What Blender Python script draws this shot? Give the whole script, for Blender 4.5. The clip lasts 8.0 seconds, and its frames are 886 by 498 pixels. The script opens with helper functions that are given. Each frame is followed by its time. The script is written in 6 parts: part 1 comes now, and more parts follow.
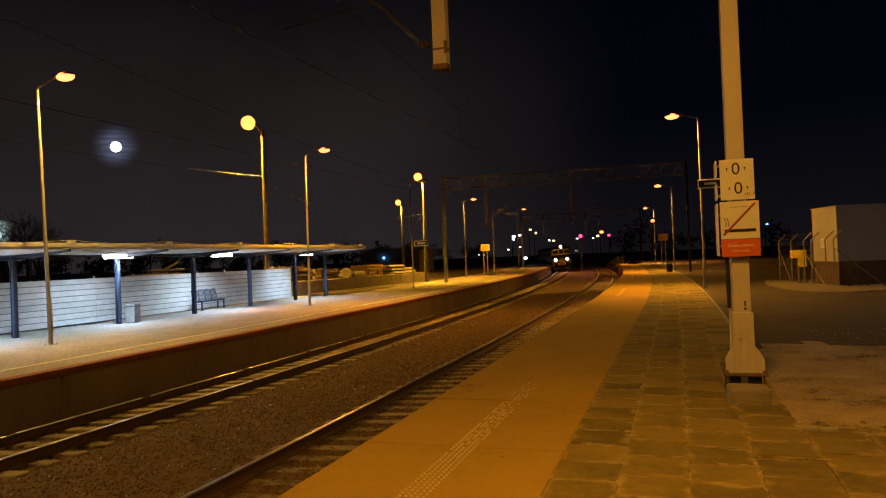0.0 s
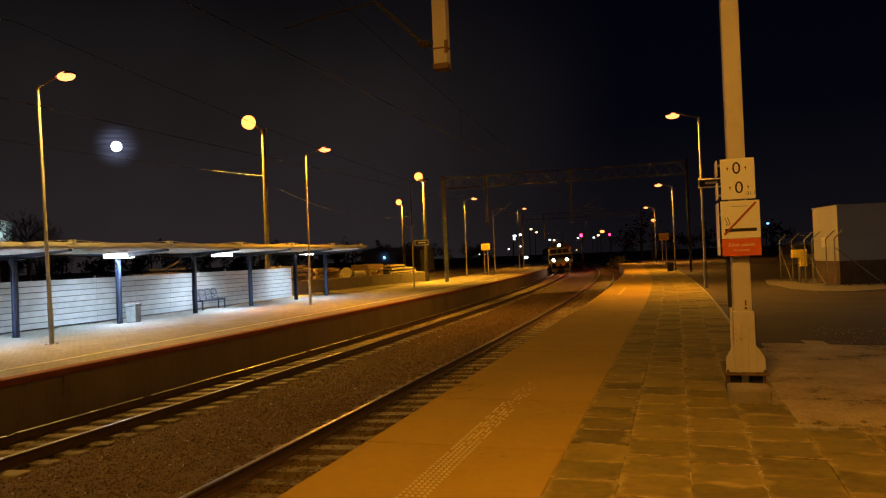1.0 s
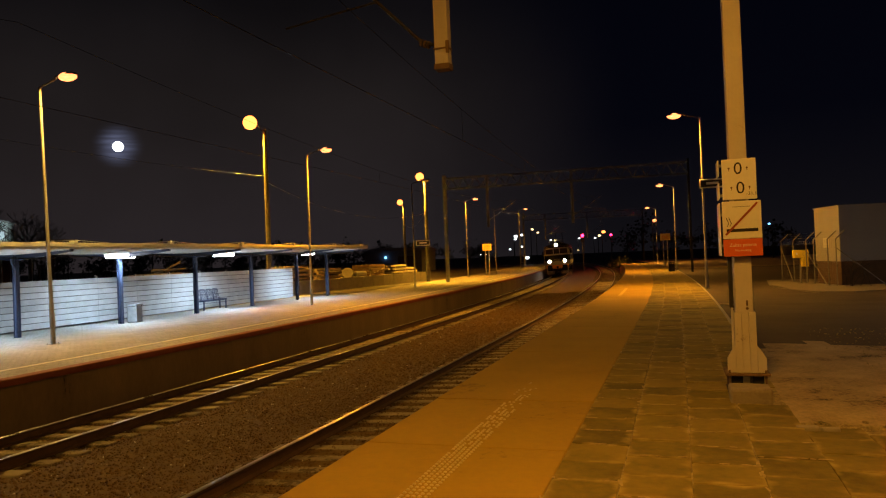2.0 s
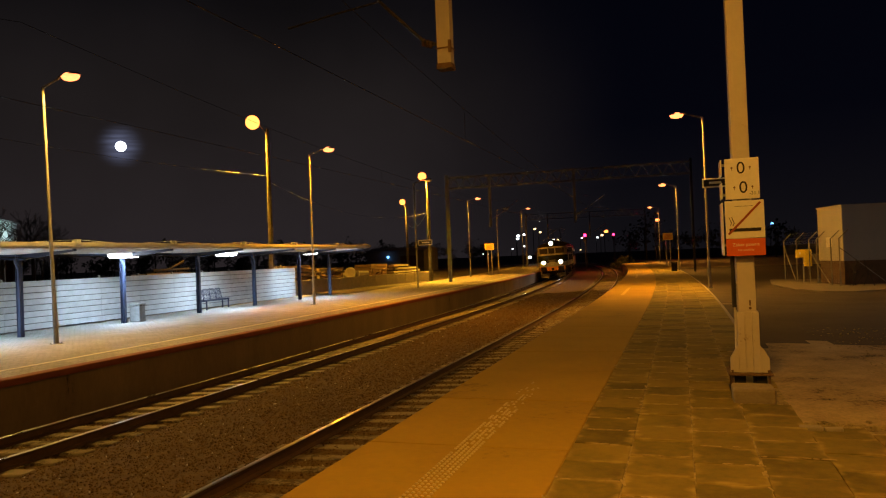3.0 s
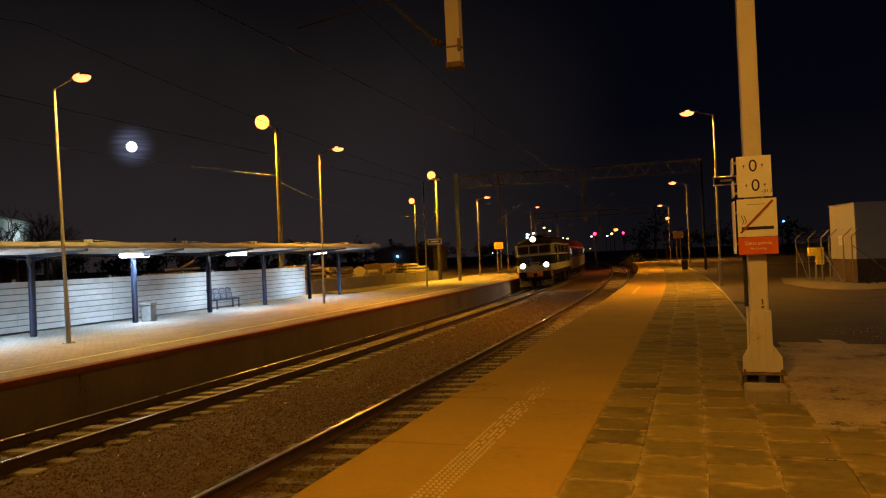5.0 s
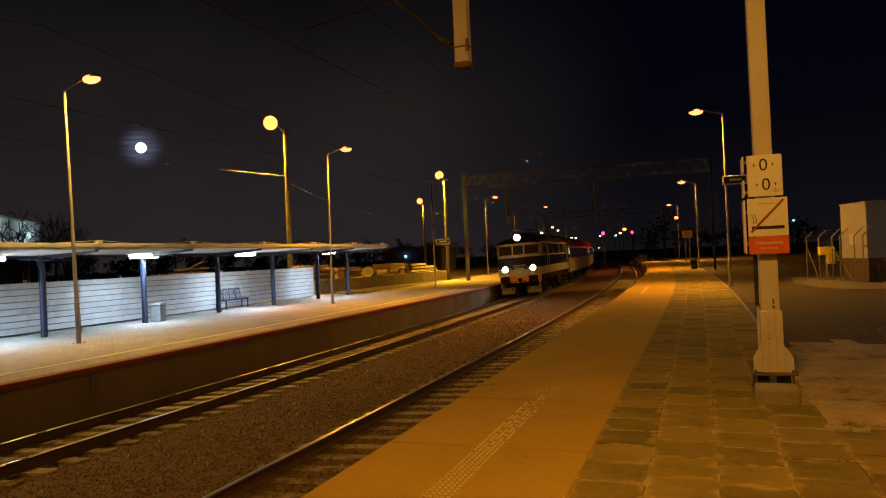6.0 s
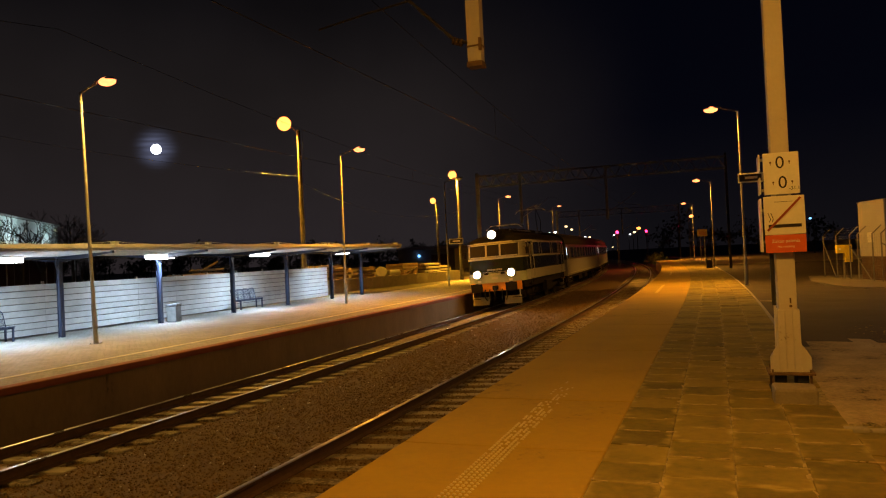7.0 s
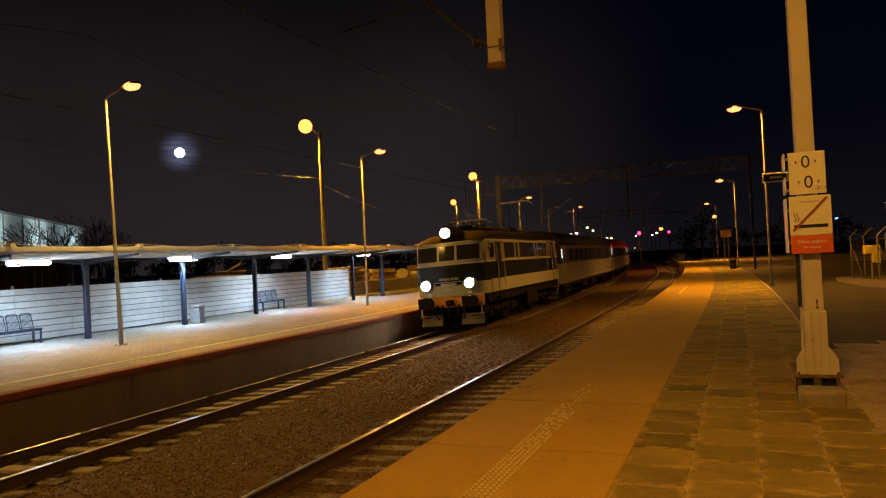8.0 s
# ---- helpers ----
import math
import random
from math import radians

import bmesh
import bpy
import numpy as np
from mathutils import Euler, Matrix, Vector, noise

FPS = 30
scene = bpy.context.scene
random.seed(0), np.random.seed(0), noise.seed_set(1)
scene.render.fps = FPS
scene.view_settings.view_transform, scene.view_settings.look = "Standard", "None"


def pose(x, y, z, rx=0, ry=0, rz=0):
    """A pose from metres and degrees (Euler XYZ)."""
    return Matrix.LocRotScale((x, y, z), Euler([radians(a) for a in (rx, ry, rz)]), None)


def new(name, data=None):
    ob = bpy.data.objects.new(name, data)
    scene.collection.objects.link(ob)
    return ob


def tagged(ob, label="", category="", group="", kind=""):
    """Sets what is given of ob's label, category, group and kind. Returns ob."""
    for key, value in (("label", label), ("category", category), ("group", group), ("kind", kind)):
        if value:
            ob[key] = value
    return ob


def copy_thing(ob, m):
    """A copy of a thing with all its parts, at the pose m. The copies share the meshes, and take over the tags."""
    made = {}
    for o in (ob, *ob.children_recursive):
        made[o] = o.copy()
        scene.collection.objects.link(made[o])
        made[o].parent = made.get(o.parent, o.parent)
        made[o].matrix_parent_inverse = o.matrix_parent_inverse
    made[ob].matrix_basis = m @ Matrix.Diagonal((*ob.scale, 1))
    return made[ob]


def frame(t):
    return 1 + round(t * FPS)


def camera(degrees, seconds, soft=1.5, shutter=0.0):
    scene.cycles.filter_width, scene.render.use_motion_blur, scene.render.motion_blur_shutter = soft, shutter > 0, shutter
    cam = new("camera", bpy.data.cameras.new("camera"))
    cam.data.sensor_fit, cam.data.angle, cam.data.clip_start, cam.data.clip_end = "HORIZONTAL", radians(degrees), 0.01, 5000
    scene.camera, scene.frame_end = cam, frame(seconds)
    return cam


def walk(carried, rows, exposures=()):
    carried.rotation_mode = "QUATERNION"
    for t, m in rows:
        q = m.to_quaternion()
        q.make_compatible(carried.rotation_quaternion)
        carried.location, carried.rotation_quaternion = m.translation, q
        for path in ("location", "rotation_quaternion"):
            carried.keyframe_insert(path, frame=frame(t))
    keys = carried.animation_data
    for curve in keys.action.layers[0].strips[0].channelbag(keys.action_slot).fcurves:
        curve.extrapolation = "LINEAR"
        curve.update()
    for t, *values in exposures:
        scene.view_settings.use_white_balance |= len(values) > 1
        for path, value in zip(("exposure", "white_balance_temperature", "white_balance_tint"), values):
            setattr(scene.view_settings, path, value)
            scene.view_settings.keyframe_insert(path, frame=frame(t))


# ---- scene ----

cam = camera(63.5, 8.0, soft=1.15)
walk(cam, [
    (0.0, pose(0.000, 0.000, 1.650, 90.720, 2.281, 18.022)),
    (0.5, pose(0.000, 0.000, 1.650, 90.680, 2.287, 18.044)),
    (1.0, pose(0.000, 0.000, 1.650, 90.680, 2.295, 18.070)),
    (1.5, pose(0.000, 0.000, 1.650, 90.710, 2.288, 18.111)),
    (3.0, pose(-0.001, 0.001, 1.650, 90.680, 2.286, 18.358)),
    (3.5, pose(-0.003, 0.003, 1.651, 90.695, 2.292, 18.500)),
    (4.0, pose(-0.006, 0.007, 1.652, 90.678, 2.311, 18.630)),
    (4.5, pose(-0.009, 0.011, 1.653, 90.635, 2.370, 18.845)),
    (6.0, pose(-0.022, 0.025, 1.658, 90.645, 2.530, 19.755)),
    (6.5, pose(-0.025, 0.029, 1.659, 90.645, 2.640, 20.205)),
    (7.0, pose(-0.028, 0.033, 1.660, 90.667, 2.740, 20.825)),
    (7.5, pose(-0.030, 0.035, 1.661, 90.700, 2.815, 21.510)),
    (8.0, pose(-0.031, 0.036, 1.661, 90.865, 2.870, 22.485)),
])

# ---------------------------------------------------------------- plan
# the line runs along +y and bends to the left past BEND with radius RADIUS
RADIUS, BEND = 655.0, 18.0
PITCH = 0.541             # sleeper spacing
Z_FAR = -0.257            # top of the opposite platform; the near one is at 0
AXIS_L, AXIS_R = -10.03, -4.47
RAILS = ((-10.78, -1.03), (-9.28, -0.96), (-5.22, -0.84), (-3.72, -0.79))


def place(l, s, z=0.0):
    """World point l metres beside and s metres along the line."""
    if s <= BEND:
        return Vector((l, s, z))
    a = (s - BEND) / RADIUS
    return Vector((-RADIUS + (RADIUS + l) * math.cos(a), BEND + (RADIUS + l) * math.sin(a), z))


def heading(s):
    return 0.0 if s <= BEND else math.degrees((s - BEND) / RADIUS)


def along(l, s, z=0.0, turn=0.0):
    p = place(l, s)
    return pose(p.x, p.y, z, 0, 0, heading(s) + turn)


# ---------------------------------------------------------------- sky
MOON = Vector((-1009.8, 1109.2, 239.1)).normalized()
world = bpy.data.worlds.new("night_sky")
scene.world = world
world.use_nodes = True
wt = world.node_tree
wt.nodes.clear()
w_out = wt.nodes.new("ShaderNodeOutputWorld")
w_bg = wt.nodes.new("ShaderNodeBackground")
w_tc = wt.nodes.new("ShaderNodeTexCoord")
w_sep = wt.nodes.new("ShaderNodeSeparateXYZ")
w_ramp = wt.nodes.new("ShaderNodeValToRGB")
w_ramp.color_ramp.elements[0].position, w_ramp.color_ramp.elements[0].color = 0.0, (0.0048, 0.0042, 0.0054, 1)
w_ramp.color_ramp.elements[1].position, w_ramp.color_ramp.elements[1].color = 0.5, (0.0004, 0.0006, 0.0022, 1)
w_ramp.color_ramp.elements.new(0.17).color = (0.0011, 0.0012, 0.0030, 1)
w_dot = wt.nodes.new("ShaderNodeVectorMath")
w_dot.operation = "DOT_PRODUCT"
w_dot.inputs[1].default_value = MOON
w_halo = wt.nodes.new("ShaderNodeMapRange")
w_halo.inputs["From Min"].default_value, w_halo.inputs["From Max"].default_value = math.cos(radians(2.2)), 1.0
w_pow = wt.nodes.new("ShaderNodeMath")
w_pow.operation = "POWER"
w_pow.inputs[1].default_value = 5.0
w_noise = wt.nodes.new("ShaderNodeTexNoise")
w_noise.inputs["Scale"].default_value = 60.0
w_map = wt.nodes.new("ShaderNodeMapping")
w_map.inputs["Scale"].default_value = (0.4, 0.4, 5.0)
w_cloud = wt.nodes.new("ShaderNodeMath")
w_cloud.operation = "MULTIPLY"
w_mix = wt.nodes.new("ShaderNodeMix")
w_mix.data_type, w_mix.blend_type = "RGBA", "MIX"
w_mix.inputs[7].default_value = (0.16, 0.18, 0.30, 1)
# thin haze lit by the moon
w_wide = wt.nodes.new("ShaderNodeMapRange")
w_wide.interpolation_type = "SMOOTHSTEP"
w_wide.inputs["From Min"].default_value, w_wide.inputs["From Max"].default_value = math.cos(radians(39)), 0.96
w_haze = wt.nodes.new("ShaderNodeMix")
w_haze.data_type, w_haze.blend_type = "RGBA", "MIX"
w_glow = wt.nodes.new("ShaderNodeValToRGB")
g_el = w_glow.color_ramp.elements
g_el[0].position, g_el[0].color = 0.0, (0.0180, 0.0142, 0.0155, 1)
g_el[1].position, g_el[1].color = 0.45, (0.0018, 0.0016, 0.0026, 1)
for g_at, g_col in ((0.10, (0.0155, 0.0122, 0.0128, 1)), (0.22, (0.0118, 0.0094, 0.0094, 1)), (0.33, (0.0050, 0.0042, 0.0048, 1))):
    g_el.new(g_at).color = g_col
# slow drifts of thicker and thinner haze
w_drift = wt.nodes.new("ShaderNodeTexNoise")
w_drift.inputs["Scale"].default_value, w_drift.inputs["Detail"].default_value = 4.5, 3.0
w_dmap = wt.nodes.new("ShaderNodeMapRange")
w_dmap.inputs["To Min"].default_value, w_dmap.inputs["To Max"].default_value = 0.55, 1.35
w_dmul = wt.nodes.new("ShaderNodeVectorMath")
w_dmul.operation = "SCALE"
wt.links.new(w_tc.outputs["Generated"], w_drift.inputs["Vector"])
wt.links.new(w_drift.outputs["Fac"], w_dmap.inputs["Value"])
wt.links.new(w_sep.outputs["Z"], w_glow.inputs[0])
wt.links.new(w_glow.outputs[0], w_dmul.inputs[0])
wt.links.new(w_dmap.outputs[0], w_dmul.inputs["Scale"])
wt.links.new(w_dmul.outputs[0], w_haze.inputs[7])
wt.links.new(w_dot.outputs["Value"], w_wide.inputs["Value"])
wt.links.new(w_wide.outputs[0], w_haze.inputs[0])
wt.links.new(w_ramp.outputs[0], w_haze.inputs[6])
for a, b in ((w_tc.outputs["Generated"], w_sep.inputs[0]), (w_sep.outputs["Z"], w_ramp.inputs[0]),
             (w_tc.outputs["Generated"], w_dot.inputs[0]), (w_dot.outputs["Value"], w_halo.inputs["Value"]),
             (w_halo.outputs[0], w_pow.inputs[0]), (w_tc.outputs["Generated"], w_map.inputs[0]), (w_map.outputs[0], w_noise.inputs["Vector"]),
             (w_pow.outputs[0], w_cloud.inputs[0]), (w_noise.outputs["Fac"], w_cloud.inputs[1]),
             (w_cloud.outputs[0], w_mix.inputs[0]), (w_haze.outputs[2], w_mix.inputs[6]), (w_mix.outputs[2], w_bg.inputs[0]), (w_bg.outputs[0], w_out.inputs[0])):
    wt.links.new(a, b)
scene.view_settings.exposure = 0.28

SODIUM = (1.0, 0.37, 0.016)
SODIUM_PALE = (1.0, 0.52, 0.085)
SODIUM_NEAR = (1.0, 0.425, 0.045)
SODIUM_YELLOW = (1.0, 0.46, 0.03)
TUBE_WHITE = (0.62, 0.83, 1.0)


def disc_light(name, m, watts, colour, size, parent=None, spread=170):
    data = bpy.data.lights.new(name, "AREA")
    data.shape, data.size, data.energy, data.color, data.spread = "DISK", size, watts, colour, radians(spread)
    ob = new(name, data)
    ob.matrix_basis = m
    ob.parent = parent
    return ob


# ---------------------------------------------------------------- materials
def material(name, dark, light, rough=0.7, scale=4.0, bump=0.3, metal=0.0, fine=60.0, island=0.0, spec=0.5, stains=None, detail=6.0, per_object=0.0, stretch=(1, 1, 1), lo=0.38, hi=0.82):
    """Two colours mixed by coarse and fine noise, with relief and uneven gloss."""
    m = bpy.data.materials.new(name)
    m.use_nodes = True
    t = m.node_tree
    p = t.nodes["Principled BSDF"]
    tc = t.nodes.new("ShaderNodeTexCoord")
    mp = t.nodes.new("ShaderNodeMapping")
    mp.inputs["Scale"].default_value = stretch
    if per_object:
        who, far, shift = t.nodes.new("ShaderNodeObjectInfo"), t.nodes.new("ShaderNodeMath"), t.nodes.new("ShaderNodeVectorMath")
        far.operation, far.inputs[1].default_value = "MULTIPLY", 83.0
        t.links.new(who.outputs["Random"], far.inputs[0])
        t.links.new(tc.outputs["Object"], shift.inputs[0])
        t.links.new(far.outputs[0], shift.inputs[1])
        t.links.new(shift.outputs[0], mp.inputs[0])
    else:
        t.links.new(tc.outputs["Object"], mp.inputs[0])
    n1, n2 = t.nodes.new("ShaderNodeTexNoise"), t.nodes.new("ShaderNodeTexNoise")
    for n, s in ((n1, scale), (n2, fine)):
        n.inputs["Scale"].default_value, n.inputs["Detail"].default_value, n.inputs["Roughness"].default_value = s, detail, 0.62
        t.links.new(mp.outputs[0], n.inputs["Vector"])
    add = t.nodes.new("ShaderNodeMath")
    add.operation = "MULTIPLY_ADD"
    add.inputs[1].default_value, add.inputs[2].default_value = 0.45, 0.0
    t.links.new(n2.outputs["Fac"], add.inputs[0])
    s2 = t.nodes.new("ShaderNodeMath")
    s2.operation = "MULTIPLY_ADD"
    s2.inputs[1].default_value = 0.75
    t.links.new(n1.outputs["Fac"], s2.inputs[0])
    t.links.new(add.outputs[0], s2.inputs[2])
    fac = s2.outputs[0]
    for amount, node, socket in ((island, "ShaderNodeNewGeometry", "Random Per Island"), (per_object, "ShaderNodeObjectInfo", "Random")):
        if amount:
            g = t.nodes.new(node)
            k = t.nodes.new("ShaderNodeMath")
            k.operation = "MULTIPLY_ADD"
            k.inputs[1].default_value = amount
            t.links.new(g.outputs[socket], k.inputs[0])
            t.links.new(fac, k.inputs[2])
            off = t.nodes.new("ShaderNodeMath")
            off.operation = "SUBTRACT"
            off.inputs[1].default_value = amount / 2
            t.links.new(k.outputs[0], off.inputs[0])
            fac = off.outputs[0]
    ramp = t.nodes.new("ShaderNodeValToRGB")
    e = ramp.color_ramp.elements
    e[0].position, e[0].color = lo, (*dark, 1)
    e[1].position, e[1].color = hi, (*light, 1)
    if stains:
        mid = ramp.color_ramp.elements.new(lo + 0.08)
        mid.color = (*[(a + b) / 2 for a, b in zip(dark, light)], 1)
        e[0].color = (*stains, 1)
    t.links.new(fac, ramp.inputs[0])
    t.links.new(ramp.outputs[0], p.inputs["Base Color"])
    p.inputs["Metallic"].default_value = metal
    p.inputs["Specular IOR Level"].default_value = spec
    rr = t.nodes.new("ShaderNodeMapRange")
    rr.inputs["To Min"].default_value, rr.inputs["To Max"].default_value = max(0.03, rough - 0.12), min(1.0, rough + 0.12)
    t.links.new(n2.outputs["Fac"], rr.inputs["Value"])
    t.links.new(rr.outputs[0], p.inputs["Roughness"])
    if bump:
        b = t.nodes.new("ShaderNodeBump")
        b.inputs["Strength"].default_value, b.inputs["Distance"].default_value = bump, 0.02
        t.links.new(fac, b.inputs["Height"])
        t.links.new(b.outputs[0], p.inputs["Normal"])
    return m


def glow(name, colour, strength):
    m = bpy.data.materials.new(name)
    m.use_nodes = True
    t = m.node_tree
    p = t.nodes["Principled BSDF"]
    p.inputs["Base Color"].default_value = (0.5, 0.5, 0.5, 1)
    p.inputs["Emission Color"].default_value = (*colour, 1)
    p.inputs["Emission Strength"].default_value = strength
    return m


# the warm base colour stands in for the platform reflected in the panes
def glass(name, colour=(0.040, 0.036, 0.030), rough=0.06):
    m = bpy.data.materials.new(name)
    m.use_nodes = True
    p = m.node_tree.nodes["Principled BSDF"]
    p.inputs["Base Color"].default_value = (*colour, 1)
    p.inputs["Roughness"].default_value = rough
    p.inputs["Coat Weight"].default_value = 0.3
    return m


def paver_material(name):
    """Small rectangular paving bricks with recessed joints, seen only from afar."""
    m = material(name, (0.22, 0.21, 0.19), (0.37, 0.355, 0.33), 0.8, 1.3, 0.15, fine=40)
    t = m.node_tree
    p = t.nodes["Principled BSDF"]
    tc = t.nodes.new("ShaderNodeTexCoord")
    br = t.nodes.new("ShaderNodeTexBrick")
    br.inputs["Scale"].default_value = 1.0
    br.inputs["Brick Width"].default_value, br.inputs["Row Height"].default_value = 0.20, 0.10
    br.inputs["Mortar Size"].default_value = 0.006
    br.inputs["Color1"].default_value, br.inputs["Color2"].default_value, br.inputs["Mortar"].default_value = (1, 1, 1, 1), (0.80, 0.80, 0.80, 1), (0.35, 0.33, 0.3, 1)
    t.links.new(tc.outputs["Object"], br.inputs["Vector"])
    mul = t.nodes.new("ShaderNodeMix")
    mul.data_type, mul.blend_type = "RGBA", "MULTIPLY"
    mul.inputs[0].default_value = 1.0
    t.links.new(p.inputs["Base Color"].links[0].from_socket, mul.inputs[6])
    t.links.new(br.outputs["Color"], mul.inputs[7])
    t.links.new(mul.outputs[2], p.inputs["Base Color"])
    return m


def worn_slab(m):
    """Rubbed, sandy borders of uneven width round a half-metre slab."""
    t = m.node_tree
    p = t.nodes["Principled BSDF"]
    tc, sp = t.nodes.new("ShaderNodeTexCoord"), t.nodes.new("ShaderNodeSeparateXYZ")
    t.links.new(tc.outputs["Object"], sp.inputs[0])
    ax, ay, mx = [t.nodes.new("ShaderNodeMath") for _ in range(3)]
    ax.operation = ay.operation = "ABSOLUTE"
    mx.operation = "MAXIMUM"
    t.links.new(sp.outputs["X"], ax.inputs[0])
    t.links.new(sp.outputs["Y"], ay.inputs[0])
    t.links.new(ax.outputs[0], mx.inputs[0])
    t.links.new(ay.outputs[0], mx.inputs[1])
    who, off = t.nodes.new("ShaderNodeObjectInfo"), t.nodes.new("ShaderNodeVectorMath")
    far = t.nodes.new("ShaderNodeMath")
    far.operation, far.inputs[1].default_value = "MULTIPLY", 57.0
    t.links.new(who.outputs["Random"], far.inputs[0])
    t.links.new(tc.outputs["Object"], off.inputs[0])
    t.links.new(far.outputs[0], off.inputs[1])
    n = t.nodes.new("ShaderNodeTexNoise")
    n.inputs["Scale"].default_value, n.inputs["Detail"].default_value = 5.0, 5.0
    t.links.new(off.outputs[0], n.inputs["Vector"])
    push = t.nodes.new("ShaderNodeMath")
    push.operation, push.inputs[1].default_value = "MULTIPLY_ADD", 0.30
    t.links.new(n.outputs["Fac"], push.inputs[0])
    t.links.new(mx.outputs[0], push.inputs[2])
    edge = t.nodes.new("ShaderNodeMapRange")
    edge.interpolation_type = "SMOOTHSTEP"
    edge.inputs["From Min"].default_value, edge.inputs["From Max"].default_value = 0.335, 0.46
    edge.inputs["To Max"].default_value = 0.8
    t.links.new(push.outputs[0], edge.inputs["Value"])
    mix = t.nodes.new("ShaderNodeMix")
    mix.data_type = "RGBA"
    mix.inputs[7].default_value = (0.40, 0.325, 0.105, 1)
    t.links.new(edge.outputs[0], mix.inputs[0])
    t.links.new(p.inputs["Base Color"].links[0].from_socket, mix.inputs[6])
    t.links.new(mix.outputs[2], p.inputs["Base Color"])
    return m


M_SOIL = material("dark_soil", (0.030, 0.024, 0.016), (0.075, 0.060, 0.040), 0.95, 0.6, 0.8, fine=9)
M_DIRT = material("trodden_dirt", (0.115, 0.090, 0.052), (0.42, 0.34, 0.225), 0.95, 1.1, 1.0, fine=22, stains=(0.045, 0.036, 0.018), lo=0.45, hi=0.72)
M_ASPHALT = material("dark_damp_asphalt", (0.022, 0.016, 0.010), (0.052, 0.040, 0.026), 0.85, 0.6, 0.6, fine=25)
M_BALLAST = material("ballast_bed", (0.066, 0.041, 0.012), (0.150, 0.096, 0.031), 0.95, 6, 0.7, fine=40)
M_STONE = material("ballast_stone", (0.084, 0.052, 0.015), (0.180, 0.115, 0.038), 0.92, 3, 0.2, fine=40, island=0.20, spec=0.25)
M_PALESTONE = material("pale_ballast_chip", (0.30, 0.28, 0.24), (0.52, 0.49, 0.44), 0.85, 3, 0.2, fine=40, island=0.4)
M_SLEEPER = material("old_concrete_sleeper", (0.13, 0.108, 0.072), (0.30, 0.26, 0.20), 0.9, 4, 0.6, fine=30, per_object=0.35, stains=(0.075, 0.055, 0.028), lo=0.42, hi=0.76)
M_RAIL = material("rusty_rail_web", (0.045, 0.024, 0.014), (0.10, 0.055, 0.032), 0.75, 5, 0.3, fine=60)
# bluish tint put into the steel to whiten the amber lamp gleam
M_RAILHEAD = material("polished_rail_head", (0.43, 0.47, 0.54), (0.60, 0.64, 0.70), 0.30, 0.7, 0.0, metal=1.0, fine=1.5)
# the sodium lamps' orange is put into this concrete's base colour
M_EDGE = material("amber_tinted_edge_concrete", (0.24, 0.160, 0.012), (0.39, 0.262, 0.022), 0.88, 0.7, 0.15, fine=12, per_object=0.06, stains=(0.19, 0.125, 0.010), lo=0.40, hi=0.80)
# both slab colours hold the lamps' amber besides moss and wear
M_SLAB = material("amber_tinted_mossy_slab", (0.100, 0.080, 0.013), (0.265, 0.211, 0.038), 0.88, 1.7, 0.5, fine=11, per_object=0.26, lo=0.36, hi=0.80)
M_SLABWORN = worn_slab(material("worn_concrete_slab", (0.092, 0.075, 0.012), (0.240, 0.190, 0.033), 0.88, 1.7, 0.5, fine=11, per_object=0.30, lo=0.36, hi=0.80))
M_JOINT = material("joint_sand_and_moss", (0.06, 0.050, 0.02), (0.50, 0.42, 0.22), 0.95, 7, 0.6, fine=50)
M_SAND = material("pale_joint_sand", (0.26, 0.20, 0.09), (0.48, 0.40, 0.22), 0.95, 9, 0.5, fine=60)
M_PAVER = paver_material("concrete_pavers")
M_COPING = material("red_brown_coping", (0.15, 0.040, 0.018), (0.24, 0.075, 0.036), 0.85, 3, 0.3, fine=40)
M_WALLDARK = material("grimy_platform_wall", (0.085, 0.065, 0.040), (0.24, 0.19, 0.12), 0.92, 0.9, 0.4, fine=12, stains=(0.035, 0.026, 0.016), stretch=(1, 1, 0.35))
M_PAINTLINE = material("worn_cream_paint", (0.42, 0.38, 0.28), (0.66, 0.62, 0.50), 0.7, 9, 0.2, fine=60, stains=(0.28, 0.24, 0.16))
M_TACTILE = material("tactile_studs", (0.44, 0.36, 0.17), (0.60, 0.51, 0.28), 0.6, 5, 0.1, fine=50)
M_FENCE = material("white_fence_plank", (0.40, 0.42, 0.43), (0.62, 0.64, 0.65), 0.75, 2.0, 0.2, fine=35, per_object=0.15)
M_FENCESHADE = material("fence_joint_shade", (0.10, 0.10, 0.10), (0.2, 0.2, 0.2), 0.9, 4, 0.2)
M_POLE = material("grey_painted_steel", (0.19, 0.19, 0.19), (0.32, 0.32, 0.31), 0.5, 3, 0.1, metal=0.2, fine=40)
M_GALV = material("galvanised_steel", (0.30, 0.30, 0.30), (0.48, 0.48, 0.47), 0.42, 6, 0.1, metal=0.7, fine=60)
M_BLUE = material("blue_painted_steel", (0.018, 0.026, 0.056), (0.038, 0.052, 0.105), 0.45, 3, 0.1, fine=40, stains=(0.05, 0.04, 0.05))
M_ROOFSHEET = material("light_grey_roof_sheet", (0.55, 0.56, 0.56), (0.74, 0.75, 0.75), 0.55, 2, 0.1, fine=30)
M_ROOFDARK = material("roof_trim", (0.12, 0.115, 0.11), (0.21, 0.20, 0.19), 0.7, 3, 0.2, fine=30)
M_FASCIA = material("grey_fascia_sheet", (0.30, 0.335, 0.40), (0.44, 0.48, 0.55), 0.6, 1.4, 0.1, fine=20, stains=(0.22, 0.23, 0.25))
